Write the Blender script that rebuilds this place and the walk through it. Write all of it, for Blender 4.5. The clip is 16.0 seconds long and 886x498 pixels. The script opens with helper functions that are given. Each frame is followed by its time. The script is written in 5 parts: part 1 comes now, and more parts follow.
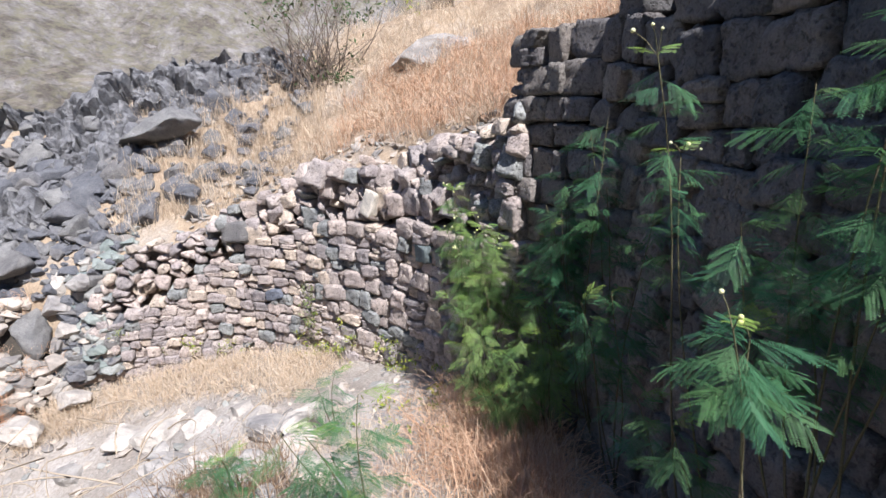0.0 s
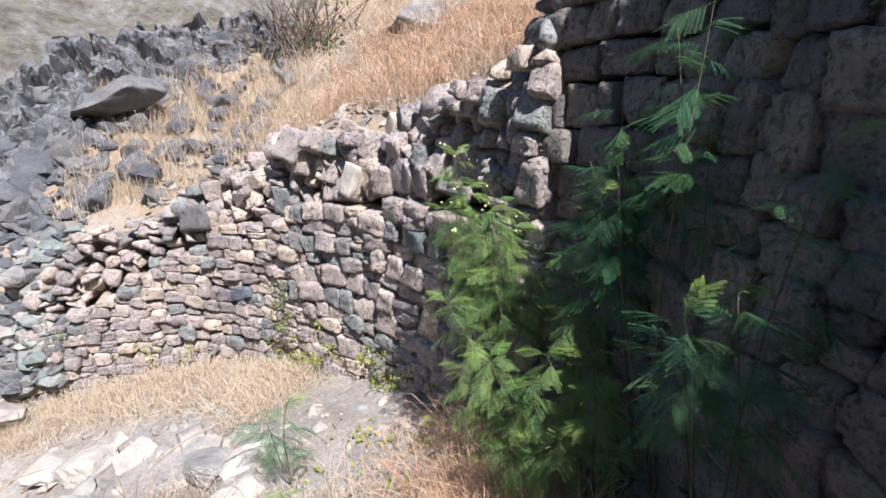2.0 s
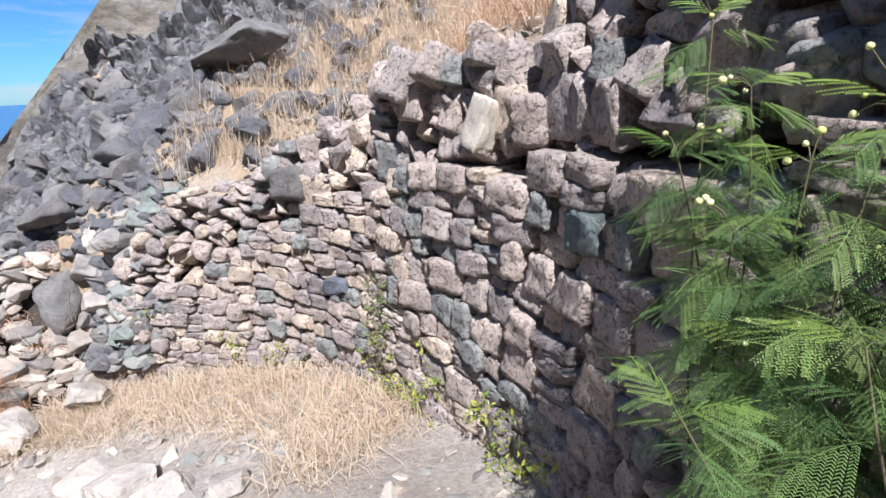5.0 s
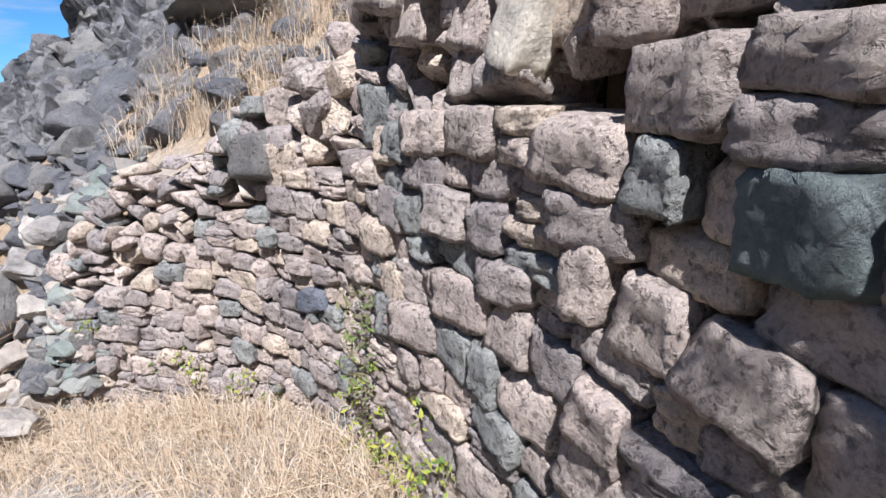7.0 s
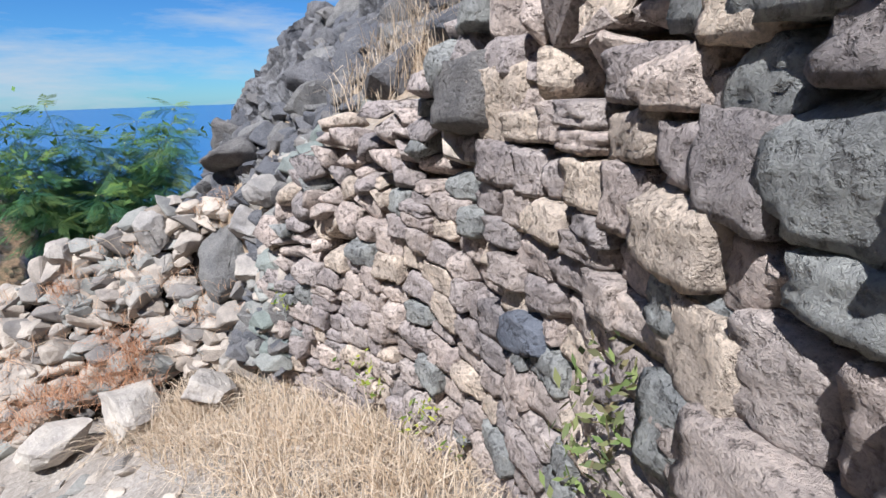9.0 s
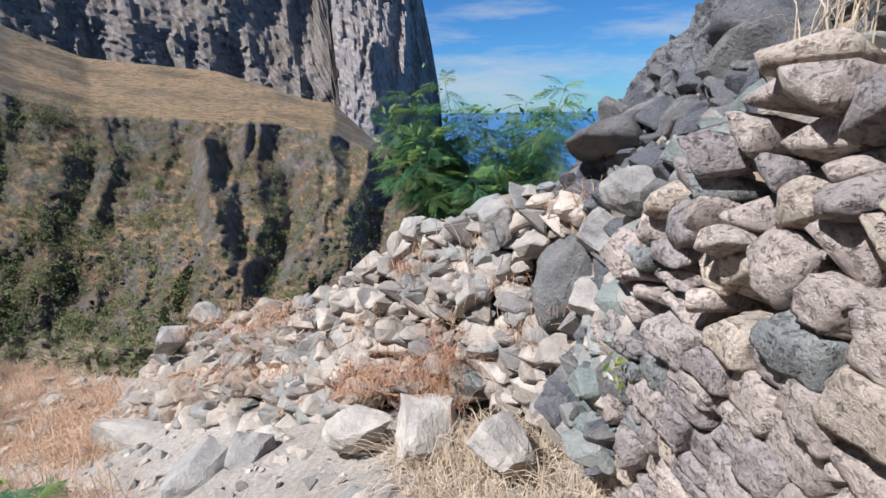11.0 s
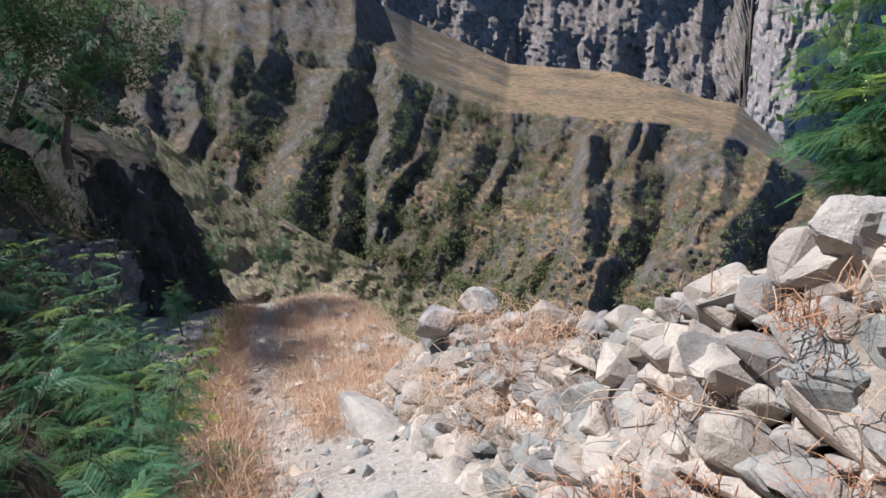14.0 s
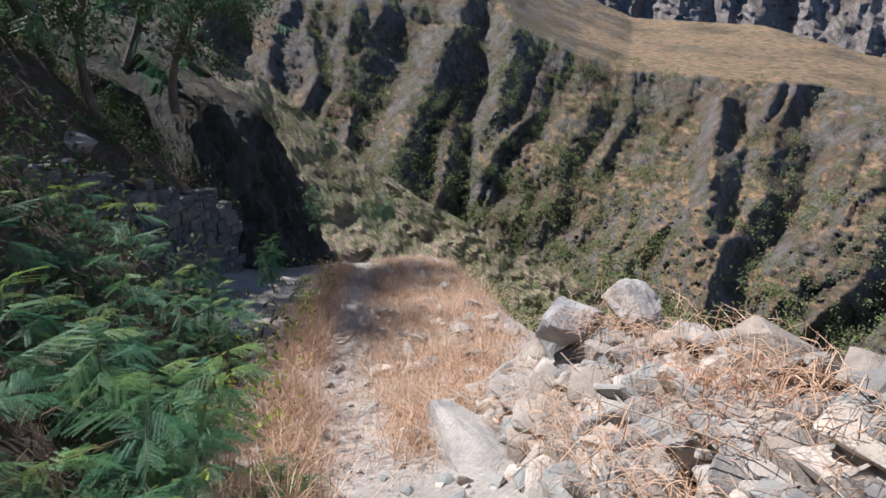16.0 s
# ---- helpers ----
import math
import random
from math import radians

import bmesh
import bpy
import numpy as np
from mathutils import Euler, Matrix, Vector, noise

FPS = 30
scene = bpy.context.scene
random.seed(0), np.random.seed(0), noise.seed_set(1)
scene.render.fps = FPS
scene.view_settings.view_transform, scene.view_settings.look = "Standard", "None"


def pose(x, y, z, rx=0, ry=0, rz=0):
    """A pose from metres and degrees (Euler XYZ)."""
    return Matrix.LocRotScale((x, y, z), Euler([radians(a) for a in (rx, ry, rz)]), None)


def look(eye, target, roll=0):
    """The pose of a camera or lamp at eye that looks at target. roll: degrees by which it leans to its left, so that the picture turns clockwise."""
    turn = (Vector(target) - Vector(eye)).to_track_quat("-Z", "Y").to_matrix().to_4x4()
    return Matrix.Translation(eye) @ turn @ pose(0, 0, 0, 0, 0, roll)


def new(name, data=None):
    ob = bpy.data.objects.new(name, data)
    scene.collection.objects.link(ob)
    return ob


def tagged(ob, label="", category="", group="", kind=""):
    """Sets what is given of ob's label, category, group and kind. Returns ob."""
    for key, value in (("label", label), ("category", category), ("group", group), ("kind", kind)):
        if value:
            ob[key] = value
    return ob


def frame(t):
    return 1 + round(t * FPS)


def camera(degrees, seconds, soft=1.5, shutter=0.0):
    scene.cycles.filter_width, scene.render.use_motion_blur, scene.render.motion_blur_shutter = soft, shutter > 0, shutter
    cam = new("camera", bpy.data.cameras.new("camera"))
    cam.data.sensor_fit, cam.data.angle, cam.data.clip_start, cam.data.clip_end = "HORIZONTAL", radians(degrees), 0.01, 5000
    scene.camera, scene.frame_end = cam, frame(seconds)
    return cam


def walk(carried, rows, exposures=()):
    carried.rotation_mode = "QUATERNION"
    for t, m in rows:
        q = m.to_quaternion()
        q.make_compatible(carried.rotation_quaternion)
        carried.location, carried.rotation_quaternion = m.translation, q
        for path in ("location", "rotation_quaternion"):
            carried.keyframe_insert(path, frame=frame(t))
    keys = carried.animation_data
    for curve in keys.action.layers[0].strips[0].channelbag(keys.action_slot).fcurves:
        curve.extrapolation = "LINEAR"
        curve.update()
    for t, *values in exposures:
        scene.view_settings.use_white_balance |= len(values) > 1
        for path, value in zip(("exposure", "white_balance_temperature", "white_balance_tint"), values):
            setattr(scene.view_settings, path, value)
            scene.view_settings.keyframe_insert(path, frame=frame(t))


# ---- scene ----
cam = camera(80.9, 16.0)
METRES, EYE, TILT, LEAN, TURN = 11.0, 1.5, -17.0, 1.0, 0.0
ROWS = [
    (0.0, 0.0, 0.0, 0.0, 0.0, -0.0, -0.0),
    (0.5, 0.0, 0.0278, -0.0064, 0.14, 0.0, -0.08),
    (1.0, 0.0075, 0.056, -0.0048, 0.58, -0.01, -0.18),
    (1.5, 0.0058, 0.083, -0.0084, 0.77, 0.0, -0.31),
    (2.0, 0.0076, 0.1116, -0.0091, 0.96, -0.05, -0.36),
    (2.5, 0.0038, 0.14, -0.0142, 1.64, -0.2, -0.62),
    (3.0, -0.0015, 0.1714, -0.0171, 2.29, -0.36, -0.77),
    (3.5, -0.0014, 0.2036, -0.0124, 5.52, -0.56, -1.61),
    (4.0, -0.0062, 0.2302, -0.0116, 10.08, -0.69, -2.99),
    (4.5, -0.0075, 0.2576, -0.0114, 14.93, -1.04, -4.26),
    (7.0, -0.039, 0.4071, -0.0103, 21.77, -1.98, -6.19),
    (7.5, -0.0537, 0.4319, -0.0114, 25.17, -2.51, -7.14),
    (8.0, -0.0686, 0.462, -0.0143, 31.82, -3.57, -8.68),
    (10.5, -0.1915, 0.567, -0.0184, 81.15, -14.03, -15.8),
    (11.0, -0.2259, 0.5793, -0.0242, 92.84, -17.13, -15.92),
    (11.5, -0.259, 0.5894, -0.0314, 102.33, -19.58, -15.52),
    (12.0, -0.29, 0.5998, -0.0346, 111.34, -21.85, -14.83),
    (12.5, -0.3225, 0.6038, -0.045, 117.51, -23.41, -14.1),
    (13.0, -0.3567, 0.6, -0.0542, 123.26, -24.73, -13.25),
    (13.5, -0.3834, 0.5859, -0.0711, 129.49, -26.07, -12.36),
    (14.0, -0.408, 0.5695, -0.0885, 134.03, -27.13, -11.53),
    (14.5, -0.4273, 0.5497, -0.1044, 138.23, -28.76, -10.71),
    (15.0, -0.4435, 0.5282, -0.1212, 140.67, -31.22, -10.24),
    (15.5, -0.4563, 0.5055, -0.1305, 143.35, -32.63, -9.63),
    (16.0, -0.4728, 0.4909, -0.1407, 145.56, -33.28, -9.06),
]
walk(cam, [(t, pose(0, 0, EYE, TILT, LEAN, TURN) @ pose(METRES * x, METRES * y, METRES * z, 90 + pitch, roll, yaw)) for t, x, y, z, yaw, pitch, roll in ROWS],
     [(0.0, 1.02, 6100, 13), (7.5, 0.93, 6050, 12), (10.0, 0.71, 6000, 10), (12.0, 0.7, 6000, 10), (16.0, 0.78, 6050, 12)])

# ---- world, sun ----
SUN_EL, SUN_AZ = radians(53.0), math.atan2(0.44, -0.898)
sun_way = Vector((math.sin(SUN_AZ) * math.cos(SUN_EL), math.cos(SUN_AZ) * math.cos(SUN_EL), math.sin(SUN_EL)))
sun_data = bpy.data.lights.new("sun", "SUN")
sun_data.energy, sun_data.angle, sun_data.color = 5.0, radians(0.53), (1.0, 0.965, 0.925)
sun = new("sun", sun_data)
sun.matrix_world = look(sun_way * 60, (0, 0, 0))
world = bpy.data.worlds.new("sky")
scene.world = world
world.use_nodes = True
wn, wl = world.node_tree.nodes, world.node_tree.links
sky = wn.new("ShaderNodeTexSky")
sky.sky_type, sky.sun_disc, sky.sun_elevation, sky.sun_rotation = "NISHITA", False, SUN_EL, SUN_AZ
sky.altitude, sky.dust_density, sky.ozone_density = 800, 0.1, 3.0
wc = wn.new("ShaderNodeTexCoord")
wm = wn.new("ShaderNodeMapping")
wm.inputs["Scale"].default_value = (1.2, 1.2, 7.0)
wz = wn.new("ShaderNodeTexNoise")
wz.inputs["Scale"].default_value, wz.inputs["Detail"].default_value, wz.inputs["Roughness"].default_value = 2.2, 9, 0.62
wr = wn.new("ShaderNodeValToRGB")
wr.color_ramp.elements[0].position, wr.color_ramp.elements[1].position = 0.46, 0.70
wr.color_ramp.elements[0].color, wr.color_ramp.elements[1].color = (0, 0, 0, 1), (0.8, 0.8, 0.8, 1)
wx = wn.new("ShaderNodeMix")
wx.data_type = "RGBA"
wx.inputs["B"].default_value = (8.0, 8.6, 9.2, 1)
wl.new(wc.outputs["Generated"], wm.inputs["Vector"])
wl.new(wm.outputs["Vector"], wz.inputs["Vector"])
wl.new(wz.outputs["Fac"], wr.inputs["Fac"])
wl.new(wr.outputs["Color"], wx.inputs["Factor"])
wt = wn.new("ShaderNodeMix")
wt.data_type, wt.blend_type = "RGBA", "MULTIPLY"
wt.inputs["Factor"].default_value = 1.0
wt.inputs["B"].default_value = (0.5, 1.0, 1.5, 1)
wl.new(sky.outputs["Color"], wt.inputs["A"])
wl.new(wt.outputs["Result"], wx.inputs["A"])
wl.new(wx.outputs["Result"], wn["Background"].inputs["Color"])
wn["Background"].inputs["Strength"].default_value = 0.044


# ---- materials ----
def material(name, rough=0.9):
    m = bpy.data.materials.new(name)
    m.use_nodes = True
    b = m.node_tree.nodes["Principled BSDF"]
    b.inputs["Roughness"].default_value = rough
    b.inputs["Specular IOR Level"].default_value = 0.25
    return m, m.node_tree.nodes, m.node_tree.links, b


def ramp(nodes, stops, constant=False):
    r = nodes.new("ShaderNodeValToRGB")
    r.color_ramp.interpolation = "CONSTANT" if constant else "LINEAR"
    while len(r.color_ramp.elements) < len(stops):
        r.color_ramp.elements.new(0.5)
    for e, (p, c) in zip(r.color_ramp.elements, stops):
        e.position, e.color = p, (*c, 1)
    return r


def noise_node(nodes, links, scale, detail=5, rough=0.6, coord=None, stretch=None):
    n = nodes.new("ShaderNodeTexNoise")
    n.inputs["Scale"].default_value, n.inputs["Detail"].default_value, n.inputs["Roughness"].default_value = scale, detail, rough
    if coord is not None:
        if stretch:
            mp = nodes.new("ShaderNodeMapping")
            mp.inputs["Scale"].default_value = stretch
            links.new(coord, mp.inputs["Vector"])
            links.new(mp.outputs["Vector"], n.inputs["Vector"])
        else:
            links.new(coord, n.inputs["Vector"])
    return n


def mix(nodes, links, kind, fac, a, b):
    x = nodes.new("ShaderNodeMix")
    x.data_type, x.blend_type = "RGBA", kind
    for key, v in (("Factor", fac), ("A", a), ("B", b)):
        if isinstance(v, bpy.types.NodeSocket):
            links.new(v, x.inputs[key])
        else:
            x.inputs[key].default_value = v
    return x.outputs["Result"]


def stone_material(name, palette, joined, bump=0.6, pit=34.0, pitted=0.8, speck=0.95):
    """Dry volcanic stone: one tone a piece, mottling, pits with their shade coloured in, and pale dust."""
    m, n, l, b = material(name, 0.92)
    geo = n.new("ShaderNodeNewGeometry")
    if joined:
        rnd = geo.outputs["Random Per Island"]
    else:
        rnd = n.new("ShaderNodeObjectInfo").outputs["Random"]
    tone = ramp(n, [(i / len(palette), c) for i, c in enumerate(palette)], True)
    l.new(rnd, tone.inputs["Fac"])
    pos = geo.outputs["Position"]
    big = noise_node(n, l, 4.5, 6, 0.65, pos)
    r1 = ramp(n, [(0.3, (0.62, 0.62, 0.64)), (0.7, (1.22, 1.2, 1.16))])
    l.new(big.outputs["Fac"], r1.inputs["Fac"])
    c = mix(n, l, "MULTIPLY", 1.0, tone.outputs["Color"], r1.outputs["Color"])
    fine = noise_node(n, l, 70, 6, 0.7, pos)
    r2 = ramp(n, [(0.3, (0.62, 0.62, 0.63)), (0.5, (1, 1, 1)), (0.7, (1.22, 1.21, 1.19))])
    l.new(fine.outputs["Fac"], r2.inputs["Fac"])
    c = mix(n, l, "MULTIPLY", speck, c, r2.outputs["Color"])
    hole = noise_node(n, l, pit, 5, 0.62, pos)
    holes = ramp(n, [(0.36, (0, 0, 0)), (0.46, (1, 1, 1))])
    l.new(hole.outputs["Fac"], holes.inputs["Fac"])
    # shade inside the pits, multiplied into the base colour
    pit_shade = ramp(n, [(0.0, (0.55, 0.54, 0.54)), (1.0, (1, 1, 1))])
    l.new(holes.outputs["Color"], pit_shade.inputs["Fac"])
    c = mix(n, l, "MULTIPLY", pitted, c, pit_shade.outputs["Color"])
    l.new(c, b.inputs["Base Color"])
    lump = noise_node(n, l, 34, 8, 0.72, pos)
    add = n.new("ShaderNodeMath")
    add.operation = "MULTIPLY_ADD"
    l.new(lump.outputs["Fac"], add.inputs[0])
    add.inputs[1].default_value = 1.6
    deep = n.new("ShaderNodeMath")
    deep.operation = "MULTIPLY"
    l.new(holes.outputs["Color"], deep.inputs[0])
    deep.inputs[1].default_value = 1.3 * pitted
    l.new(deep.outputs[0], add.inputs[2])
    add2 = n.new("ShaderNodeMath")
    add2.operation = "MULTIPLY_ADD"
    l.new(fine.outputs["Fac"], add2.inputs[0])
    add2.inputs[1].default_value = 1.0
    l.new(add.outputs[0], add2.inputs[2])
    bp = n.new("ShaderNodeBump")
    bp.inputs["Strength"].default_value, bp.inputs["Distance"].default_value = min(bump * 1.4, 1.0), 0.02
    l.new(add2.outputs[0], bp.inputs["Height"])
    l.new(bp.outputs["Normal"], b.inputs["Normal"])
    return m


WARM = [(1.34 * t[0], 1.27 * t[1], 1.26 * t[2]) for t in ((0.40, 0.355, 0.325), (0.31, 0.285, 0.275), (0.45, 0.40, 0.36), (0.36, 0.325, 0.30), (0.27, 0.255, 0.25),
        (0.43, 0.385, 0.35), (0.34, 0.315, 0.305), (0.25, 0.27, 0.265), (0.48, 0.425, 0.355), (0.38, 0.35, 0.33))]
RUBBLE = [(0.9 * t[0], 0.85 * t[1], 0.81 * t[2]) for t in ((0.44, 0.415, 0.385), (0.38, 0.375, 0.36), (0.30, 0.32, 0.315), (0.52, 0.48, 0.43), (0.41, 0.385, 0.355),
          (0.33, 0.345, 0.34), (0.57, 0.53, 0.48), (0.27, 0.265, 0.26), (0.45, 0.425, 0.395), (0.37, 0.335, 0.295))]
# stone of the walls out of the sun: their shade is put into these darker tones
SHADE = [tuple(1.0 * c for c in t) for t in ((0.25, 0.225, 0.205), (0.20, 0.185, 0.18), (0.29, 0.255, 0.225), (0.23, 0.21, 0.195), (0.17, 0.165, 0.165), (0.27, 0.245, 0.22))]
DARK = [tuple(0.85 * c for c in t) for t in ((0.23, 0.23, 0.245), (0.30, 0.295, 0.29), (0.19, 0.195, 0.215), (0.26, 0.25, 0.245))]
M_WALL, M_WALL_J = stone_material("wall_stone", WARM, False), stone_material("wall_stone_joined", WARM, True)
M_RUB, M_RUB_J = stone_material("rubble_stone", RUBBLE, False, 0.38, 22.0, 0.1, 0.45), stone_material("rubble_stone_joined", RUBBLE, True, 0.38, 22.0, 0.1, 0.45)
M_TALL, M_TALL_J = stone_material("shaded_wall_stone", SHADE, False), stone_material("shaded_wall_stone_joined", SHADE, True)
M_BOULD, M_BOULD_J = stone_material("basalt", DARK, False, 0.7, 16.0, 0.3), stone_material("basalt_joined", DARK, True, 0.7, 16.0, 0.3)
M_WHITE = stone_material("pale_stone", [(0.62, 0.57, 0.49)], False, 0.4, 22.0, 0.1)
M_BLUE = stone_material("blue_grey_stone", [(0.15, 0.165, 0.2)], False, 0.5)
M_GREEN = stone_material("green_grey_stone", [(0.24, 0.275, 0.26), (0.3, 0.33, 0.31), (0.21, 0.25, 0.25), (0.34, 0.35, 0.33)], False, 0.6, 22.0, 0.15, 0.5)
M_PALE = stone_material("pale_rubble", [(0.42, 0.385, 0.35), (0.35, 0.33, 0.31), (0.48, 0.44, 0.395), (0.38, 0.36, 0.345)], False, 0.42, 22.0, 0.12, 0.45)


def earth_material(name, a, b_, c_, scale=1.0, bump=0.7):
    m, n, l, b = material(name, 0.97)
    pos = n.new("ShaderNodeNewGeometry").outputs["Position"]
    big = noise_node(n, l, 0.9 * scale, 6, 0.65, pos)
    r = ramp(n, [(0.3, a), (0.5, b_), (0.68, c_)])
    l.new(big.outputs["Fac"], r.inputs["Fac"])
    fine = noise_node(n, l, 28 * scale, 8, 0.75, pos)
    r2 = ramp(n, [(0.3, (0.5, 0.48, 0.46)), (0.55, (1, 1, 1)), (0.75, (1.35, 1.33, 1.3))])
    l.new(fine.outputs["Fac"], r2.inputs["Fac"])
    l.new(mix(n, l, "MULTIPLY", 0.9, r.outputs["Color"], r2.outputs["Color"]), b.inputs["Base Color"])
    bp = n.new("ShaderNodeBump")
    bp.inputs["Strength"].default_value, bp.inputs["Distance"].default_value = bump, 0.04 / scale
    l.new(fine.outputs["Fac"], bp.inputs["Height"])
    l.new(bp.outputs["Normal"], b.inputs["Normal"])
    return m


M_EARTH = earth_material("dusty_path_earth", (0.29, 0.25, 0.215), (0.38, 0.34, 0.30), (0.46, 0.42, 0.385))
M_SLOPE = earth_material("dry_slope_earth", (0.30, 0.22, 0.15), (0.40, 0.31, 0.22), (0.36, 0.32, 0.28))
# near black: the shade deep in gaps and openings is put into this colour
M_CORE = earth_material("gap_shade_earth", (0.05, 0.045, 0.04), (0.07, 0.06, 0.05), (0.09, 0.08, 0.065))
# bank soil, coloured darker to carry the shade under the trees
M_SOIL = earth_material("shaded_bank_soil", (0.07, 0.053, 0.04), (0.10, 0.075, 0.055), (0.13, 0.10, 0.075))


# ---- plan ----
# centre line of the footpath: x, y, height
PATH = np.array([(0.4, -6, 2.0), (0.1, -2, 0.65), (0, 0, 0), (0, 1.15, -0.46), (-0.1, 2.7, -0.95), (-0.45, 4.2, -1.42), (-0.9, 4.9, -1.62), (-2.1, 5.8, -1.98),
                 (-3.2, 6.0, -2.25), (-4.0, 5.9, -2.45), (-4.6, 5.5, -2.7), (-5.25, 4.6, -3.03), (-5.95, 3.4, -3.45), (-6.45, 2.0, -3.95),
                 (-7.05, 0.5, -4.42), (-7.8, -1.1, -4.78), (-9.7, -4.4, -5.4), (-12.3, -8, -6.6), (-17, -14, -9.5), (-26, -28, -16)], float)
# foot of the bay wall: x, y, foot height, top height
TALL = np.array([(2.0, -6, 1.8, 4.5), (1.75, -3, 0.7, 3.3), (1.5, 0, -0.25, 2.5), (1.28, 1.7, -0.75, 2.25), (0.92, 3.5, -1.3, 2.1), (0.5, 4.2, -1.5, 1.95)])
BAY = np.array([(0.55, 4.12, -1.5, 1.3), (0.27, 4.52, -1.6, 1.15), (-0.12, 5.08, -1.75, 0.95), (-0.5, 5.5, -1.9, 0.72), (-0.8, 5.74, -1.95, 0.66), (-1.12, 5.98, -2.0, 0.62),
                (-1.58, 6.29, -2.1, 0.5), (-2.1, 6.6, -2.15, 0.3), (-2.75, 6.85, -2.2, -0.05), (-3.4, 6.9, -2.3, -0.35), (-4.2, 6.84, -2.38, -0.6), (-4.7, 6.73, -2.42, -0.8),
                (-5.0, 6.68, -2.45, -1.5), (-5.3, 6.6, -2.5, -2.2)])
# foot and top of the parapet on the valley side
PAR_FOOT = np.array([(-5.3, 6.62, -2.45), (-5.85, 6.2, -2.5), (-6.15, 5.6, -2.75), (-6.5, 4.6, -3.25), (-6.8, 3.4, -3.65), (-7.05, 2.4, -4.0), (-7.3, 1.7, -4.3)])
PAR_TOP = np.array([(-5.7, 7.0, -1.1), (-6.35, 6.55, -1.15), (-6.75, 5.6, -1.55), (-7.35, 4.5, -2.4), (-7.75, 3.4, -2.75), (-7.9, 2.6, -3.2), (-8.0, 1.8, -4.0)])
RIM = np.array([(-6.2, 6.9), (-6.9, 5.7), (-7.6, 4.5), (-8.0, 3.2), (-8.5, 2), (-9.5, 0.6), (-10.5, -1.5), (-11.6, -4), (-13.3, -7), (-17, -12), (-28, -27)], float)


def along(knots, s):
    """Point of a line of knots at the arc lengths s."""
    d = np.r_[0, np.cumsum(np.hypot(*np.diff(knots[:, :2], axis=0).T))]
    return np.stack([np.interp(s, d, knots[:, i]) for i in range(knots.shape[1])], -1)


def length(knots):
    return float(np.hypot(*np.diff(knots[:, :2], axis=0).T).sum())


def fbm(x, y, z=0.0, octaves=4):
    return noise.fractal(Vector((x, y, z)), 1.0, 2.1, octaves)


DENSE = along(PATH, np.linspace(0, length(PATH), 260))
RIM_D = along(RIM, np.linspace(0, length(RIM), 200))


def ground_z(x, y, give_out=False):
    d2 = (DENSE[:, 0] - x) ** 2 + (DENSE[:, 1] - y) ** 2 + 0.05
    w = d2 ** -1.6
    z = float((w * DENSE[:, 2]).sum() / w.sum())
    i = int(np.argmin((RIM_D[:, 0] - x) ** 2 + (RIM_D[:, 1] - y) ** 2))
    j = min(max(i, 1), 198)
    t = RIM_D[j + 1] - RIM_D[j - 1]
    t /= np.hypot(*t)
    out = (x - RIM_D[i, 0]) * t[1] - (y - RIM_D[i, 1]) * t[0]
    if give_out:
        return out
    if y < 8 and out > 0:
        z -= 0.95 * out - 0.006 * min(out, 25) ** 2
    far = math.hypot(x + 5, y - 5)
    if far > 13 and x < 0:
        z = min(z, -6.6 - (far - 13) * 0.42)
    return z


def rough(x, y):
    return 0.05 * fbm(x * 1.3, y * 1.3) + 0.025 * fbm(x * 5, y * 5, 3)


def grid_mesh(name, pts, mat, smooth=True):
    """A sheet from an array of rows and columns of points."""
    r, c = pts.shape[:2]
    idx = np.arange(r * c).reshape(r, c)
    faces = np.stack([idx[:-1, :-1], idx[:-1, 1:], idx[1:, 1:], idx[1:, :-1]], -1).reshape(-1, 4)
    me = bpy.data.meshes.new(name)
    me.from_pydata(pts.reshape(-1, 3).tolist(), [], faces.tolist())
    me.materials.append(mat)
    me.polygons.foreach_set("use_smooth", [smooth] * len(me.polygons))
    me.update()
    return me


def part(name, data, parent, label=""):
    ob = new(name, data)
    ob.parent = parent
    return tagged(ob, label)


def bm_mesh(name, bm, mat, smooth=False):
    me = bpy.data.meshes.new(name)
    bm.to_mesh(me)
    bm.free()
    me.materials.append(mat)
    me.polygons.foreach_set("use_smooth", [smooth] * len(me.polygons))
    return me


# ---- ground ----
gx = np.r_[np.arange(-60, -18, 1.5), np.arange(-18, -9, 0.4), np.arange(-9, 2.6, 0.11), np.arange(3, 9, 1.0)]
gy = np.r_[np.arange(-60, -18, 1.5), np.arange(-18, -6, 0.4), np.arange(-6, 7.4, 0.11), np.arange(7.5, 12, 0.8)]
pts = np.array([[(x, y, ground_z(x, y) + rough(x, y)) for x in gx] for y in gy])
M_VALE = earth_material("scrubby_slope_earth", (0.13, 0.105, 0.07), (0.17, 0.14, 0.095), (0.12, 0.12, 0.07))
ground = tagged(new("ground", grid_mesh("ground", pts, M_EARTH)), "pale dusty footpath earth falling to the valley", "ground", kind="structure")
ground.data.materials.append(M_VALE)
for poly in ground.data.polygons:
    c = poly.center
    if (c.y < 8 and ground_z(c.x, c.y, True) > 0.15 and c.x < -5) or c.y < -9:
        poly.material_index = 1


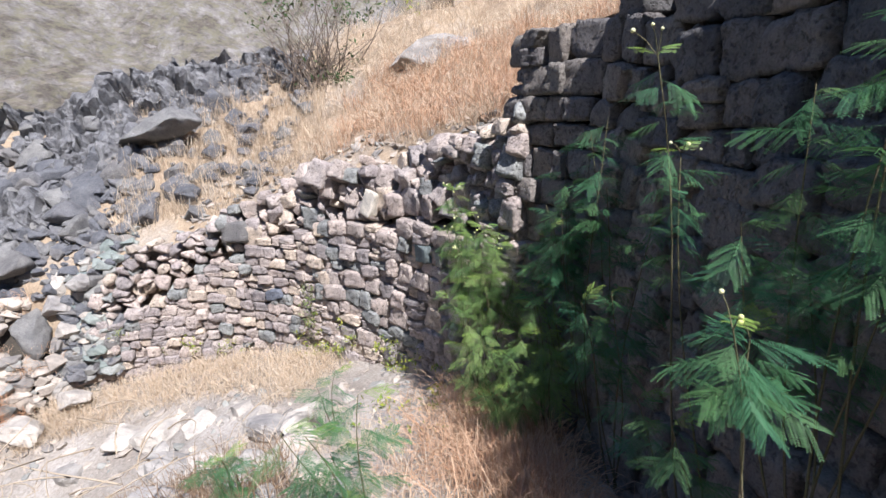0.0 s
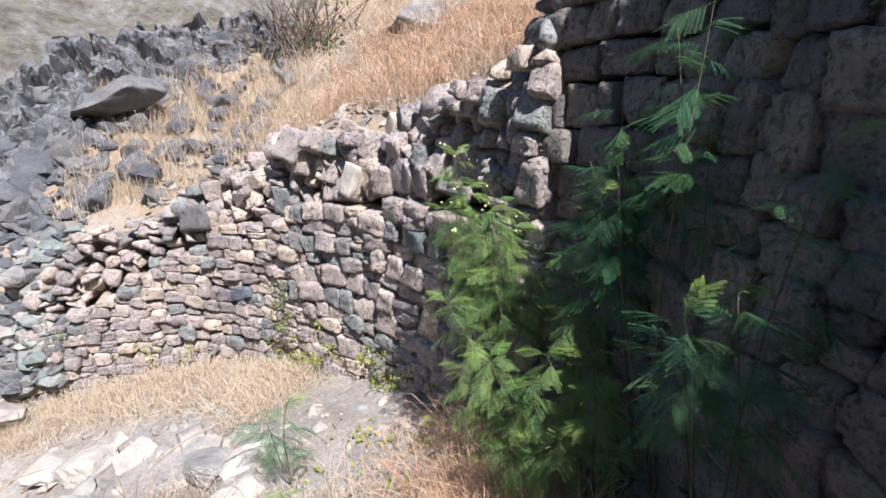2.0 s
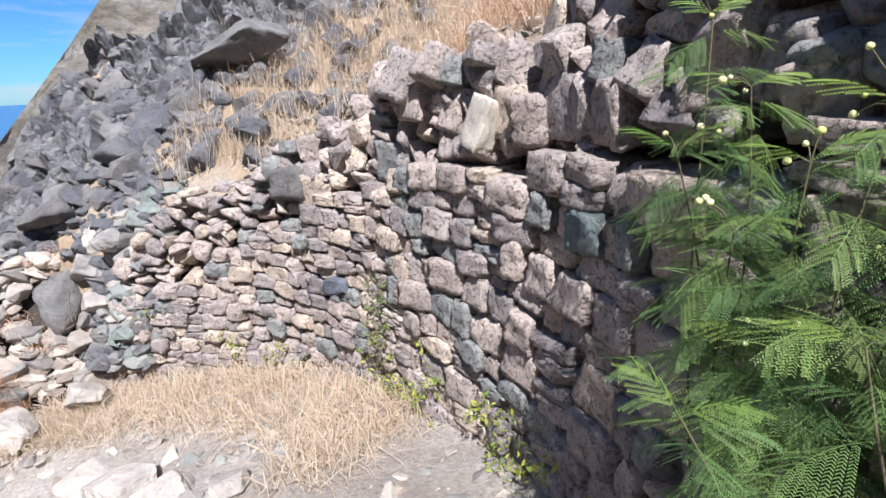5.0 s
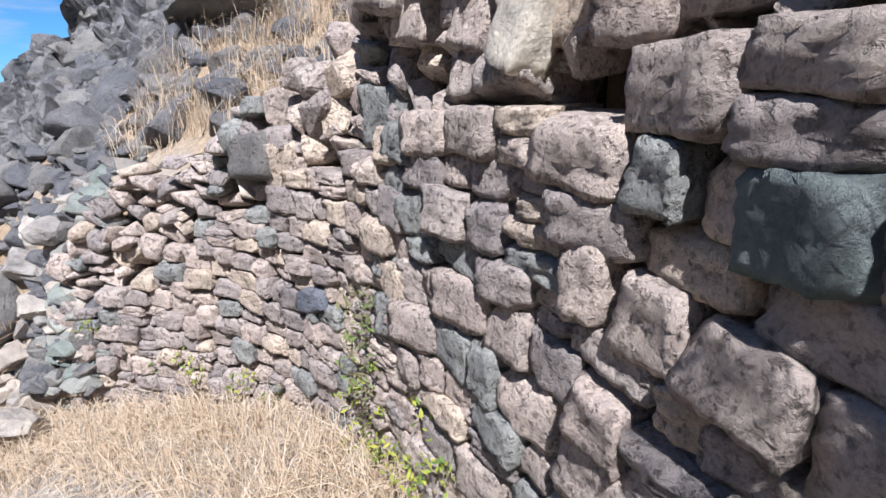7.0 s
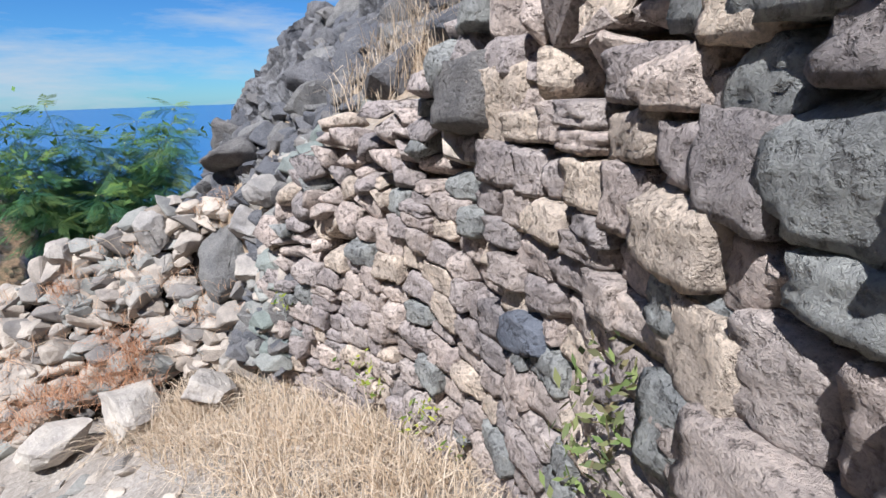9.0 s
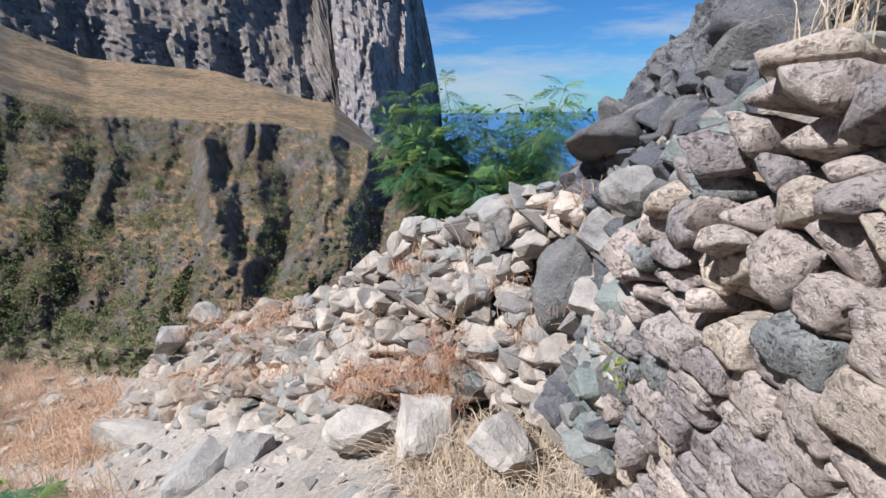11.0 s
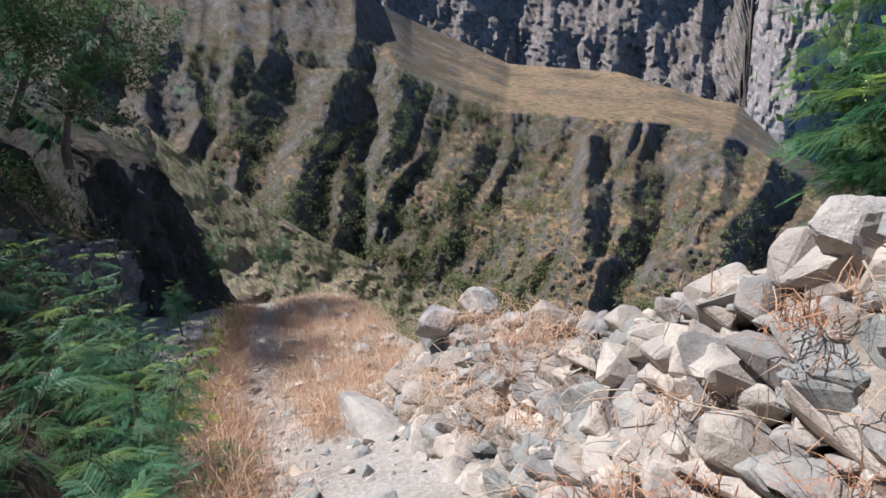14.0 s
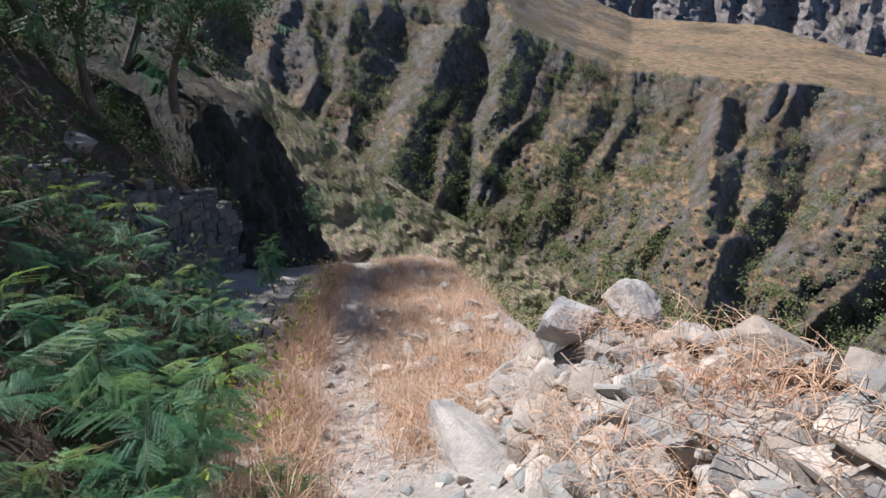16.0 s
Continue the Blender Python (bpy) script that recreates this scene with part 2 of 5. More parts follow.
# ---- stones ----
def block_template(k):
    """A rough squared stone inside a unit box, pillowed and pitted."""
    rng = random.Random(k)
    bm = bmesh.new()
    bmesh.ops.create_cube(bm, size=2)
    bmesh.ops.subdivide_edges(bm, edges=bm.edges[:], cuts=7, use_grid_fill=True)
    off = Vector((rng.uniform(-50, 50), rng.uniform(-50, 50), rng.uniform(-50, 50)))
    sk, ta, tb = rng.uniform(-0.18, 0.18), rng.uniform(-0.16, 0.16), rng.uniform(-0.2, 0.2)
    p = rng.uniform(11.0, 24.0)
    cut = [(Vector((rng.gauss(0, 1), rng.gauss(0, 0.6), rng.gauss(0, 1))).normalized(), rng.uniform(1.1, 1.4)) for _ in range(8)]
    for v in bm.verts:
        c = v.co
        r = (abs(c.x) ** p + abs(c.y) ** p + abs(c.z) ** p) ** (1 / p)
        c = c / r
        c.x *= 1 + ta * c.y
        c.y *= 1 + tb * c.x
        c.x += sk * c.y
        for way, far in cut:
            over = c.dot(way) - far
            if over > 0:
                c = c - way * over * 0.9
        q = c * 1.0 + off
        d = 0.07 * noise.noise(q * 1.1) + 0.05 * noise.noise(q * 2.4) + 0.05 * noise.noise(q * 5.5) + 0.06 * noise.noise(q * 13.0)
        v.co = c * (0.5 * (1 + d))
    return bm


def rubble_template(k):
    """An angular broken stone inside a unit box."""
    rng = random.Random(900 + k)
    bm = bmesh.new()
    for i in range(13):
        v = Vector((rng.gauss(0, 1), rng.gauss(0, 1), rng.gauss(0, 1))).normalized()
        m = max(abs(v.x), abs(v.y), abs(v.z))
        bm.verts.new(v * (0.5 / m ** 0.65) * rng.uniform(0.86, 1.04))
    res = bmesh.ops.convex_hull(bm, input=bm.verts[:])
    bmesh.ops.delete(bm, geom=[g for g in res["geom_interior"] if isinstance(g, bmesh.types.BMVert)], context="VERTS")
    bmesh.ops.bevel(bm, geom=bm.edges[:], offset=0.035, segments=1, affect="EDGES", profile=0.5)
    bmesh.ops.triangulate(bm, faces=bm.faces[:])
    off = Vector((k * 3.1, 7, k))
    for v in bm.verts:
        v.co *= 1 + 0.10 * noise.noise(v.co * 4 + off)
    return bm


def templates(make, mats, count, name, smooth):
    out = {}
    for m in mats:
        out[m.name] = [bm_mesh(name, make(k), m, smooth) for k in range(count)]
    return out


BLOCKS = templates(block_template, (M_WALL, M_TALL, M_BLUE, M_GREEN, M_BOULD, M_WHITE), 14, "block", True)
CHUNKS = templates(rubble_template, (M_RUB, M_WALL, M_BOULD, M_WHITE, M_GREEN), 18, "chunk", False)


def mesh_arrays(me):
    v = np.empty(len(me.vertices) * 3)
    me.vertices.foreach_get("co", v)
    return v.reshape(-1, 3), [tuple(p.vertices) for p in me.polygons]


CACHE = {}


class Pile:
    """Collects stones; the first ones become parts of a thing, the rest one joined part."""

    def __init__(self, parent, joined_mat, near, most=300, smooth=True):
        self.parent, self.joined, self.near, self.most, self.smooth, self.items = parent, joined_mat, near, most, smooth, []

    def add(self, me, m, keep=False):
        self.items.append((me, m, keep))

    def build(self, name="stone"):
        n = Vector(self.near)
        order = sorted(self.items, key=lambda i: (not i[2], (i[1].translation - n).length))
        verts, faces, base = [], [], 0
        for i, (me, m, keep) in enumerate(order):
            if i < self.most or keep:
                part(name, me, self.parent).matrix_basis = m
                continue
            if me.name not in CACHE:
                CACHE[me.name] = mesh_arrays(me)
            v, f = CACHE[me.name]
            a = np.array(m)
            verts.append(v @ a[:3, :3].T + a[:3, 3])
            faces.extend(tuple(j + base for j in p) for p in f)
            base += len(v)
        if verts:
            me = bpy.data.meshes.new("more_stones")
            me.from_pydata(np.concatenate(verts).tolist(), [], faces)
            me.materials.append(self.joined)
            me.polygons.foreach_set("use_smooth", [self.smooth] * len(me.polygons))
            tagged(part("more_stones", me, self.parent), kind="stuff")


def stone_pose(c, tangent, up, size, twist=0.0):
    t = Vector(tangent).normalized()
    n = t.cross(Vector(up)).normalized()
    u = n.cross(t).normalized()
    rot = Matrix((t, n, u)).transposed().to_4x4()
    return Matrix.Translation(c) @ rot @ pose(0, 0, 0, 0, twist, 0) @ Matrix.Diagonal((*size, 1))


def face_point(knots, s, z, batter):
    """Point of a leaning wall face at arc length s and height z, with tangent and outward way."""
    p, q = along(knots, np.array([s - 0.15, s + 0.15]))
    t = np.array([q[0] - p[0], q[1] - p[1]])
    t /= np.hypot(*t) + 1e-9
    c = along(knots, np.array([s]))[0]
    out = np.array([t[1], -t[0]])
    lean = batter * max(z - c[2], 0)
    return Vector((c[0] + out[0] * lean, c[1] + out[1] * lean, z)), Vector((t[0], t[1], 0)), Vector((out[0], out[1], 0)), c


def wall_stones(pile, knots, meshes, rng, courses, lengths, batter, depth, ragged=0.25, inset=0.32):
    """Courses of stones from foot to top along a wall; top edge is ragged."""
    total = length(knots)
    low, high = knots[:, 2].min() - 0.15, knots[:, 3].max() + 0.2
    z = low
    while z < high:
        h = rng.uniform(*courses)
        s = -rng.uniform(0, 0.2)
        while s < total:
            ln = rng.uniform(*lengths)
            mid = s + ln / 2
            c0 = along(knots, np.array([min(max(mid, 0), total)]))[0]
            wav = 0.09 * math.sin(mid * 1.1 + z) + 0.05 * math.sin(mid * 2.7 + 1)
            zz = z + h / 2 + wav
            hh = h * rng.uniform(0.93, 1.18)
            if c0[2] - 0.15 < zz < c0[3] + rng.uniform(-ragged, ragged * 0.4):
                split = rng.random() < 0.1
                p, t, out, _ = face_point(knots, min(max(mid, 0), total), zz, batter)
                p = p + out * (depth * inset + rng.uniform(-0.035, 0.03))
                tilt = rng.gauss(0, 2.2)
                if split:
                    for dz in (-0.25, 0.25):
                        pile.add(rng.choice(meshes), stone_pose(p + Vector((0, 0, dz * hh)), t, (0, 0, 1), (ln * 0.98, depth, hh * 0.5), tilt))
                else:
                    up = (rng.gauss(0, 0.06), rng.gauss(0, 0.06), 1)
                    pile.add(rng.choice(meshes), stone_pose(p, t, up, (ln * rng.uniform(0.97, 1.04), depth * rng.uniform(0.9, 1.1), hh * rng.uniform(0.94, 1.02)), tilt))
            s += ln
        z += h


def wall_core(name, knots, batter, setback, thick, parent):
    """Earth behind the facing stones, with a top."""
    total = length(knots)
    ss = np.linspace(0, total, int(total / 0.25) + 2)
    rows = []
    for s in ss:
        c = along(knots, np.array([s]))[0]
        col = []
        for f in (0, 0.25, 0.5, 0.75, 1):
            z = c[2] - 0.3 + (c[3] - 0.12 - c[2] + 0.3) * f
            p, t, out, _ = face_point(knots, s, z, batter)
            col.append(p + out * setback)
        col.append(col[-1] + out * thick)
        col.append(col[-1] + Vector((0, 0, c[2] - c[3] - 0.2)))
        rows.append(col)
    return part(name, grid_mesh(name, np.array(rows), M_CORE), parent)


rng = random.Random(5)
wall_tall = tagged(new("wall_tall"), "tall dry-stone retaining wall of big weathered blocks in shade", "retaining wall", kind="structure")
wall_core("core", TALL, 0.06, 0.16, 0.8, wall_tall)
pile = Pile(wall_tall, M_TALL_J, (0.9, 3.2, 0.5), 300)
wall_stones(pile, TALL, BLOCKS["shaded_wall_stone"], rng, (0.15, 0.25), (0.15, 0.36), 0.06, 0.34)
pile.build()

wall_bay = tagged(new("wall_bay"), "sunlit curved dry-stone retaining wall of rough grey-brown blocks", "retaining wall", kind="structure")
wall_core("core", BAY, 0.0, 0.36, 0.6, wall_bay)
pile = Pile(wall_bay, M_WALL_J, (-1.3, 6.0, -0.5), 300)
COURSED = BAY.copy()
COURSED[:, 3] = np.minimum(COURSED[:, 3] - 0.15, np.interp(BAY[:, 0], (-5.5, -4.6, -3.2, -2.0, -0.9, -0.3, 0.5), (-2.1, -1.45, -0.7, -0.25, 0.08, 0.12, 0.4)))
wall_stones(pile, COURSED[:7], BLOCKS["wall_stone"], rng, (0.13, 0.22), (0.15, 0.33), 0.0, 0.3, ragged=0.05, inset=0.46)
wall_stones(pile, COURSED[6:], BLOCKS["wall_stone"], rng, (0.11, 0.165), (0.13, 0.28), 0.0, 0.28, ragged=0.05, inset=0.46)
# looser, larger stones that finish the wall
s = 0.0
while s < length(BAY):
    c, k = along(BAY, np.array([s]))[0], along(COURSED, np.array([s]))[0]
    step = rng.uniform(0.13, 0.23)
    z = k[3] + 0.04
    while z < c[3] + rng.uniform(-0.1, 0.12):
        sz = rng.choice((0.11, 0.15, 0.2, 0.27) if -2.9 < c[0] < -0.2 else (0.08, 0.11, 0.15, 0.19))
        p, t, out, _ = face_point(BAY, s + rng.uniform(-0.06, 0.06), z + sz * 0.4, 0.0)
        ledge = float(np.interp(c[0], (-2.6, -1.6, 0.2, 0.5), (0.0, 0.07, 0.08, 0.0)))
        m = stone_pose(p + out * (ledge + rng.uniform(0.1, 0.2)), t, (rng.gauss(0, 0.25), rng.gauss(0, 0.25), 1), (max(step, sz) * rng.uniform(0.95, 1.35), 0.34, sz * rng.uniform(1.1, 1.4)), rng.gauss(0, 10))
        pile.add(rng.choice(CHUNKS["wall_stone"] + BLOCKS["wall_stone"][:6] if c[0] > -2.9 else CHUNKS["rubble_stone"][:10] + CHUNKS["green_grey_stone"][:8]), m)
        z += sz * rng.uniform(0.75, 0.95)
    s += step
pile.add(BLOCKS["pale_stone"][2], Matrix.Translation((-0.86, 5.86, 0.27)) @ pose(0, 0, 0, -12, 14, -40) @ Matrix.Diagonal((0.2, 0.13, 0.29, 1)), True)
pile.add(BLOCKS["blue_grey_stone"][2], Matrix.Translation((-2.34, 6.8, -1.17)) @ pose(0, 0, 0, 0, 6, 157) @ Matrix.Diagonal((0.26, 0.3, 0.17, 1)), True)
pile.add(BLOCKS["green_grey_stone"][4], Matrix.Translation((-0.16, 5.28, -0.14)) @ pose(0, 0, 0, 0, 4, 127) @ Matrix.Diagonal((0.26, 0.3, 0.19, 1)), True)
pile.add(BLOCKS["basalt"][1], Matrix.Translation((-2.84, 7.0, -0.34)) @ pose(0, 0, 0, 8, 6, 170) @ Matrix.Diagonal((0.44, 0.42, 0.3, 1)), True)
pile.build()

# parapet of loose rubble on the valley side
parapet = tagged(new("parapet"), "collapsed dry-stone parapet of pale angular rubble", "parapet wall", kind="structure")
n_s = int(length(PAR_FOOT) / 0.12)
fr = np.linspace(0, 1, n_s)
foot, top = along(PAR_FOOT, fr * length(PAR_FOOT)), along(PAR_TOP, fr * length(PAR_TOP))
rows = []
for a, b in zip(foot, top):
    col = [a * (1 - f) + b * f + np.array([-0.12, 0, -0.14]) for f in np.linspace(-0.15, 1, 8)]
    col += [b + np.array([-0.5, 0.1, -0.15]), b + np.array([-1.3, 0.2, -1.5]), b + np.array([-2.5, 0.4, -4.0])]
    rows.append(col)
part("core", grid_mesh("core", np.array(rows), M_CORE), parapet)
pile = Pile(parapet, M_RUB_J, (-6.6, 4.6, -2.6), 300, smooth=False)
for i in range(1500):
    u, f = rng.random(), rng.uniform(-0.05, 1.0) ** 1
    a, b = along(PAR_FOOT, np.array([u * length(PAR_FOOT)]))[0], along(PAR_TOP, np.array([u * length(PAR_TOP)]))[0]
    p = a * (1 - f) + b * f
    big = rng.random() ** 2.0
    if math.dist(p, (-5.85, 6.66, -1.7)) < 0.34:
        continue
    sz = 0.08 + 0.27 * big
    m = Matrix.Translation((p[0] - 0.06, p[1], p[2] - 0.03)) @ pose(0, 0, 0, rng.gauss(0, 20), rng.gauss(0, 20), rng.uniform(0, 360)) @ Matrix.Diagonal((sz * rng.uniform(0.9, 1.5), sz * rng.uniform(0.8, 1.2), sz * rng.uniform(0.5, 0.9), 1))
    pile.add(rng.choice(CHUNKS["rubble_stone"]), m)
pile.build()

# ---- hillside above the bay wall ----
# line of the slope's foot behind the wall: x, y, height, width of the rise
CREST = np.array([(1.35, 4.2, 1.75, 5.0), (0.35, 5.4, 1.0, 5.5), (-0.75, 6.45, 0.6, 5.5), (-1.85, 7.05, 0.3, 5.0), (-3.0, 7.35, -0.2, 3.8), (-4.0, 7.4, -0.42, 2.9),
                  (-4.9, 7.25, -0.62, 2.7), (-5.7, 7.0, -0.95, 2.7), (-6.5, 6.7, -1.45, 2.7), (-7.1, 6.3, -1.95, 2.2)])


def hill_point(s, d):
    c, (p, q) = along(CREST, np.array([s]))[0], along(CREST, np.array([s - 0.9, s + 0.9]))
    t = q[:2] - p[:2]
    t /= np.hypot(*t)
    x, y = c[0] + t[1] * d, c[1] - t[0] * d
    steep = np.interp(c[0], (-6.8, -4.9, -3.5, -2.5, 0.5), (0.8, 0.84, 0.72, 0.62, 0.52))
    z = c[2] + steep * min(d, c[3]) + (0.12 if c[0] > -3 else -0.3) * max(d - c[3], 0)
    return Vector((x, y, z + (0.18 * fbm(x * 0.9, y * 0.9, 2) + 0.07 * fbm(x * 3, y * 3, 8)) * min(d + 0.2, 1)))


hs = np.linspace(0, length(CREST), 80)
hd = np.r_[-0.5, np.linspace(-0.2, 7, 60), np.linspace(7.5, 16, 12)]
pts = np.array([[hill_point(s, max(d, -0.2)) - Vector((0, 0, 1.2 if d < -0.3 else 0)) for d in hd] for s in hs])
hillside = tagged(new("hillside", grid_mesh("hillside", pts, M_SLOPE)), "steep dry hillside of scree and straw grass", "hillside", kind="structure")

# upper terrace held by the tall wall
rows = []
for k in np.linspace(0, length(TALL), 40):
    c, (p, q) = along(TALL, np.array([k]))[0], along(TALL, np.array([max(k - 0.4, 0), min(k + 0.4, length(TALL))]))
    t = (q - p)[:2] / np.hypot(*(q - p)[:2])
    rows.append([(c[0] + t[1] * d, c[1] - t[0] * d, c[3] - 0.12 + 0.12 * max(d - 1, 0) + 0.08 * fbm(c[0] + d, c[1], 6) * min(d, 1)) for d in np.r_[0.3, np.linspace(0.5, 9, 26)]])
tagged(new("upper_terrace", grid_mesh("upper_terrace", np.array(rows), M_SLOPE)), "dry earth terrace behind the tall wall", "terrace", kind="structure")

# ---- far country ----
def far_material(name, rock, grass, green, scale):
    """Cliffs: bare rock where steep, straw and scrub where it lies flatter."""
    m, n, l, b = material(name, 0.95)
    geo = n.new("ShaderNodeNewGeometry")
    pos = geo.outputs["Position"]
    sep = n.new("ShaderNodeSeparateXYZ")
    l.new(geo.outputs["Normal"], sep.inputs[0])
    big = noise_node(n, l, 0.07 * scale, 3, 0.5, pos)
    fine = noise_node(n, l, 0.9 * scale, 9, 0.75, pos, (1, 1, 0.6))
    spots = noise_node(n, l, 0.55 * scale, 6, 0.7, pos)
    rr = ramp(n, [(0.3, tuple(0.55 * c for c in rock)), (0.5, rock), (0.7, tuple(1.4 * c for c in rock))])
    l.new(fine.outputs["Fac"], rr.inputs["Fac"])
    rg = ramp(n, [(0.35, tuple(0.7 * c for c in grass)), (0.65, tuple(1.25 * c for c in grass))])
    l.new(fine.outputs["Fac"], rg.inputs["Fac"])
    flat = n.new("ShaderNodeMath")
    flat.operation = "MULTIPLY_ADD"
    l.new(big.outputs["Fac"], flat.inputs[0])
    flat.inputs[1].default_value = 0.35
    l.new(sep.outputs["Z"], flat.inputs[2])
    fr_ = n.new("ShaderNodeMapRange")
    fr_.inputs["From Min"].default_value, fr_.inputs["From Max"].default_value = 1.07, 1.16
    l.new(flat.outputs[0], fr_.inputs["Value"])
    patch = noise_node(n, l, 0.16 * scale, 7, 0.68, pos, (1, 1, 0.5))
    soil = n.new("ShaderNodeMath")
    soil.operation = "MULTIPLY_ADD"
    l.new(sep.outputs["Z"], soil.inputs[0])
    soil.inputs[1].default_value = 0.3
    l.new(patch.outputs["Fac"], soil.inputs[2])
    fm = n.new("ShaderNodeMapRange")
    fm.inputs["From Min"].default_value, fm.inputs["From Max"].default_value = 0.62, 0.82
    l.new(soil.outputs[0], fm.inputs["Value"])
    rb = ramp(n, [(0.35, tuple(0.24 * c for c in grass)), (0.65, tuple(0.5 * c for c in grass))])
    l.new(fine.outputs["Fac"], rb.inputs["Fac"])
    bare = mix(n, l, "MIX", fm.outputs["Result"], rr.outputs["Color"], rb.outputs["Color"])
    c = mix(n, l, "MIX", fr_.outputs["Result"], bare, rg.outputs["Color"])
    gr = ramp(n, [(0.46, (0, 0, 0)), (0.62, (0.85, 0.85, 0.85))])
    l.new(spots.outputs["Fac"], gr.inputs["Fac"])
    c = mix(n, l, "MIX", gr.outputs["Color"], c, (*green, 1))
    l.new(c, b.inputs["Base Color"])
    bp = n.new("ShaderNodeBump")
    bp.inputs["Strength"].default_value, bp.inputs["Distance"].default_value = 1.0, 0.9 / scale
    l.new(fine.outputs["Fac"], bp.inputs["Height"])
    l.new(bp.outputs["Normal"], b.inputs["Normal"])
    return m


M_GORGE = far_material("gorge_rock", (0.165, 0.145, 0.137), (0.31, 0.205, 0.12), (0.085, 0.088, 0.052), 1.0)
M_CLIFF = far_material("cliff_rock", (0.27, 0.23, 0.21), (0.32, 0.25, 0.19), (0.17, 0.15, 0.12), 0.6)
M_PILLAR = far_material("pillar_rock", (0.36, 0.31, 0.285), (0.36, 0.3, 0.26), (0.28, 0.24, 0.215), 0.6)
M_SCREE = far_material("scree_rock", (0.27, 0.25, 0.235), (0.31, 0.265, 0.22), (0.19, 0.175, 0.12), 2.2)
HUB = Vector((-5.0, 5.0, -1.5))


def polar(yaw, el, r):
    a, e = radians(yaw), radians(el)
    return HUB + Vector((-math.sin(a) * r, math.cos(a) * r, math.tan(e) * r))


def ridged(x, y, z, octaves=4):
    return noise.ridged_multi_fractal(Vector((x, y, z)), 1.0, 2.1, octaves, 1.0, 2.0)


def far_sheet(name, yaws, tops, el_low, steps, radius, mat, label, smooth=False):
    rows = []
    for yaw in yaws:
        hi = float(np.interp(yaw, *tops))
        rows.append([polar(yaw, el, max(radius(yaw, el, hi), 12)) for el in el_low + (hi - el_low) * np.linspace(0, 1, steps)])
    return tagged(new(name, grid_mesh(name, np.array(rows), mat, smooth)), label, "mountain", kind="structure")


# gorge side: buttresses below, a straw meadow on the shoulder, rising to crags
RIDGE = ((88, 100, 104, 107, 115, 126, 131, 136, 140, 146, 156, 175, 215), (-9, -3, 0.8, 1.4, 4.0, 5.0, 7.2, 9.2, 11, 16, 22, 28, 30))
LIP = ((88, 104, 110, 117, 126, 131, 135, 140, 215), (-11, -2.2, -1.0, -0.4, 0.2, 1.8, 3.5, 6, 8))


def gorge_radius(yaw, el, hi):
    lip = float(np.interp(yaw, *LIP))
    edge = lip + 0.7 * fbm(yaw * 0.22, 2.0, 3, 3)
    r = 46 + 62 * min(max((el + 24) / (edge + 24), 0), 1) ** 1.2
    if el < -24:
        r = 46 + (el + 24) * 2.2
    up = max(el - lip, 0)
    k = min(max((142 - yaw) / 6, 0), 1)
    r += up * (18 * k + 5 * (1 - k))
    x = yaw * 0.12 + 0.035 * el + 0.35 * fbm(yaw * 0.07, el * 0.09, 7, 3)
    amp = (1 - min(up / 1.5, 1) * 0.9 * k) * min(max((el + 30) / 8, 0.2), 1)
    ribs = ridged(x, el * 0.02, 1.7, 3) - 1.0
    gully = 9.0 * math.exp(-((yaw - 140.5 + 0.15 * el) / 1.6) ** 2) - 8.0 * math.exp(-((yaw - 146.0 + 0.45 * el) / 2.2) ** 2) * (el < 4.5)
    fin = -9.0 * math.exp(-((yaw - 117.3) / (0.7 + 0.11 * max(-2 - el, 0))) ** 2) * (1 if el < -2 else 0.0)
    return r - amp * (9.5 * ribs + 2.0 * fbm(yaw * 0.5, el * 0.3, 4, 5) + 0.9 * fbm(yaw * 2.2, el * 1.4, 9, 5) + 0.35 * fbm(yaw * 7.0, el * 4.5, 2, 3)) + amp * (gully + fin)


far_sheet("gorge_side", np.arange(88, 215, 0.24), RIDGE, -33, 220, gorge_radius, M_GORGE, "far gorge side with dark buttresses and straw meadow", True)
far_sheet("back_cliff", np.arange(103.5, 160, 0.35), ((103.5, 104.2, 106, 112, 160), (3, 16, 24, 30, 32)), -4, 110,
          lambda y, e, h: 240 + e * 2.6 - 16 * (ridged(y * 0.13, e * 0.05, 6.0, 5) - 1) - 3 * fbm(y * 0.9, e * 0.6, 1, 6) - 2 * fbm(y * 3.4, e * 2.2, 1, 6), M_CLIFF, "dark volcanic back cliff")
far_sheet("pillar_cliff", np.arange(90, 112, 0.22), ((90, 92.6, 93.0, 93.8, 94.6, 96, 100, 112), (-6, -3, 2, 7, 11, 17, 26, 30)), -12, 110,
          lambda y, e, h: 330 + (5 * abs(y - 99)) + e * 0.8 - 12 * (ridged(y * 0.2, e * 0.04, 2.0, 5) - 1) - 3 * fbm(y * 1.1, e * 0.5, 1, 6) - 2 * fbm(y * 3.4, e * 2.0, 1, 6), M_PILLAR, "tall reddish-grey cliff standing against the sky")
far_sheet("scree_hill", np.arange(-70, 62, 0.7), ((-70, 0, 15, 25, 32, 38, 47, 54, 62), (26, 25, 23, 18, 17, 15, 11.5, 3, -6)), -8, 70,
          lambda y, e, h: 34 + e * 1.7 - 2.0 * fbm(y * 0.12, e * 0.2, 5, 5) - 0.5 * fbm(y * 0.7, e, 5, 3), M_SCREE, "grey scree hill with dry scrub and a faint track")

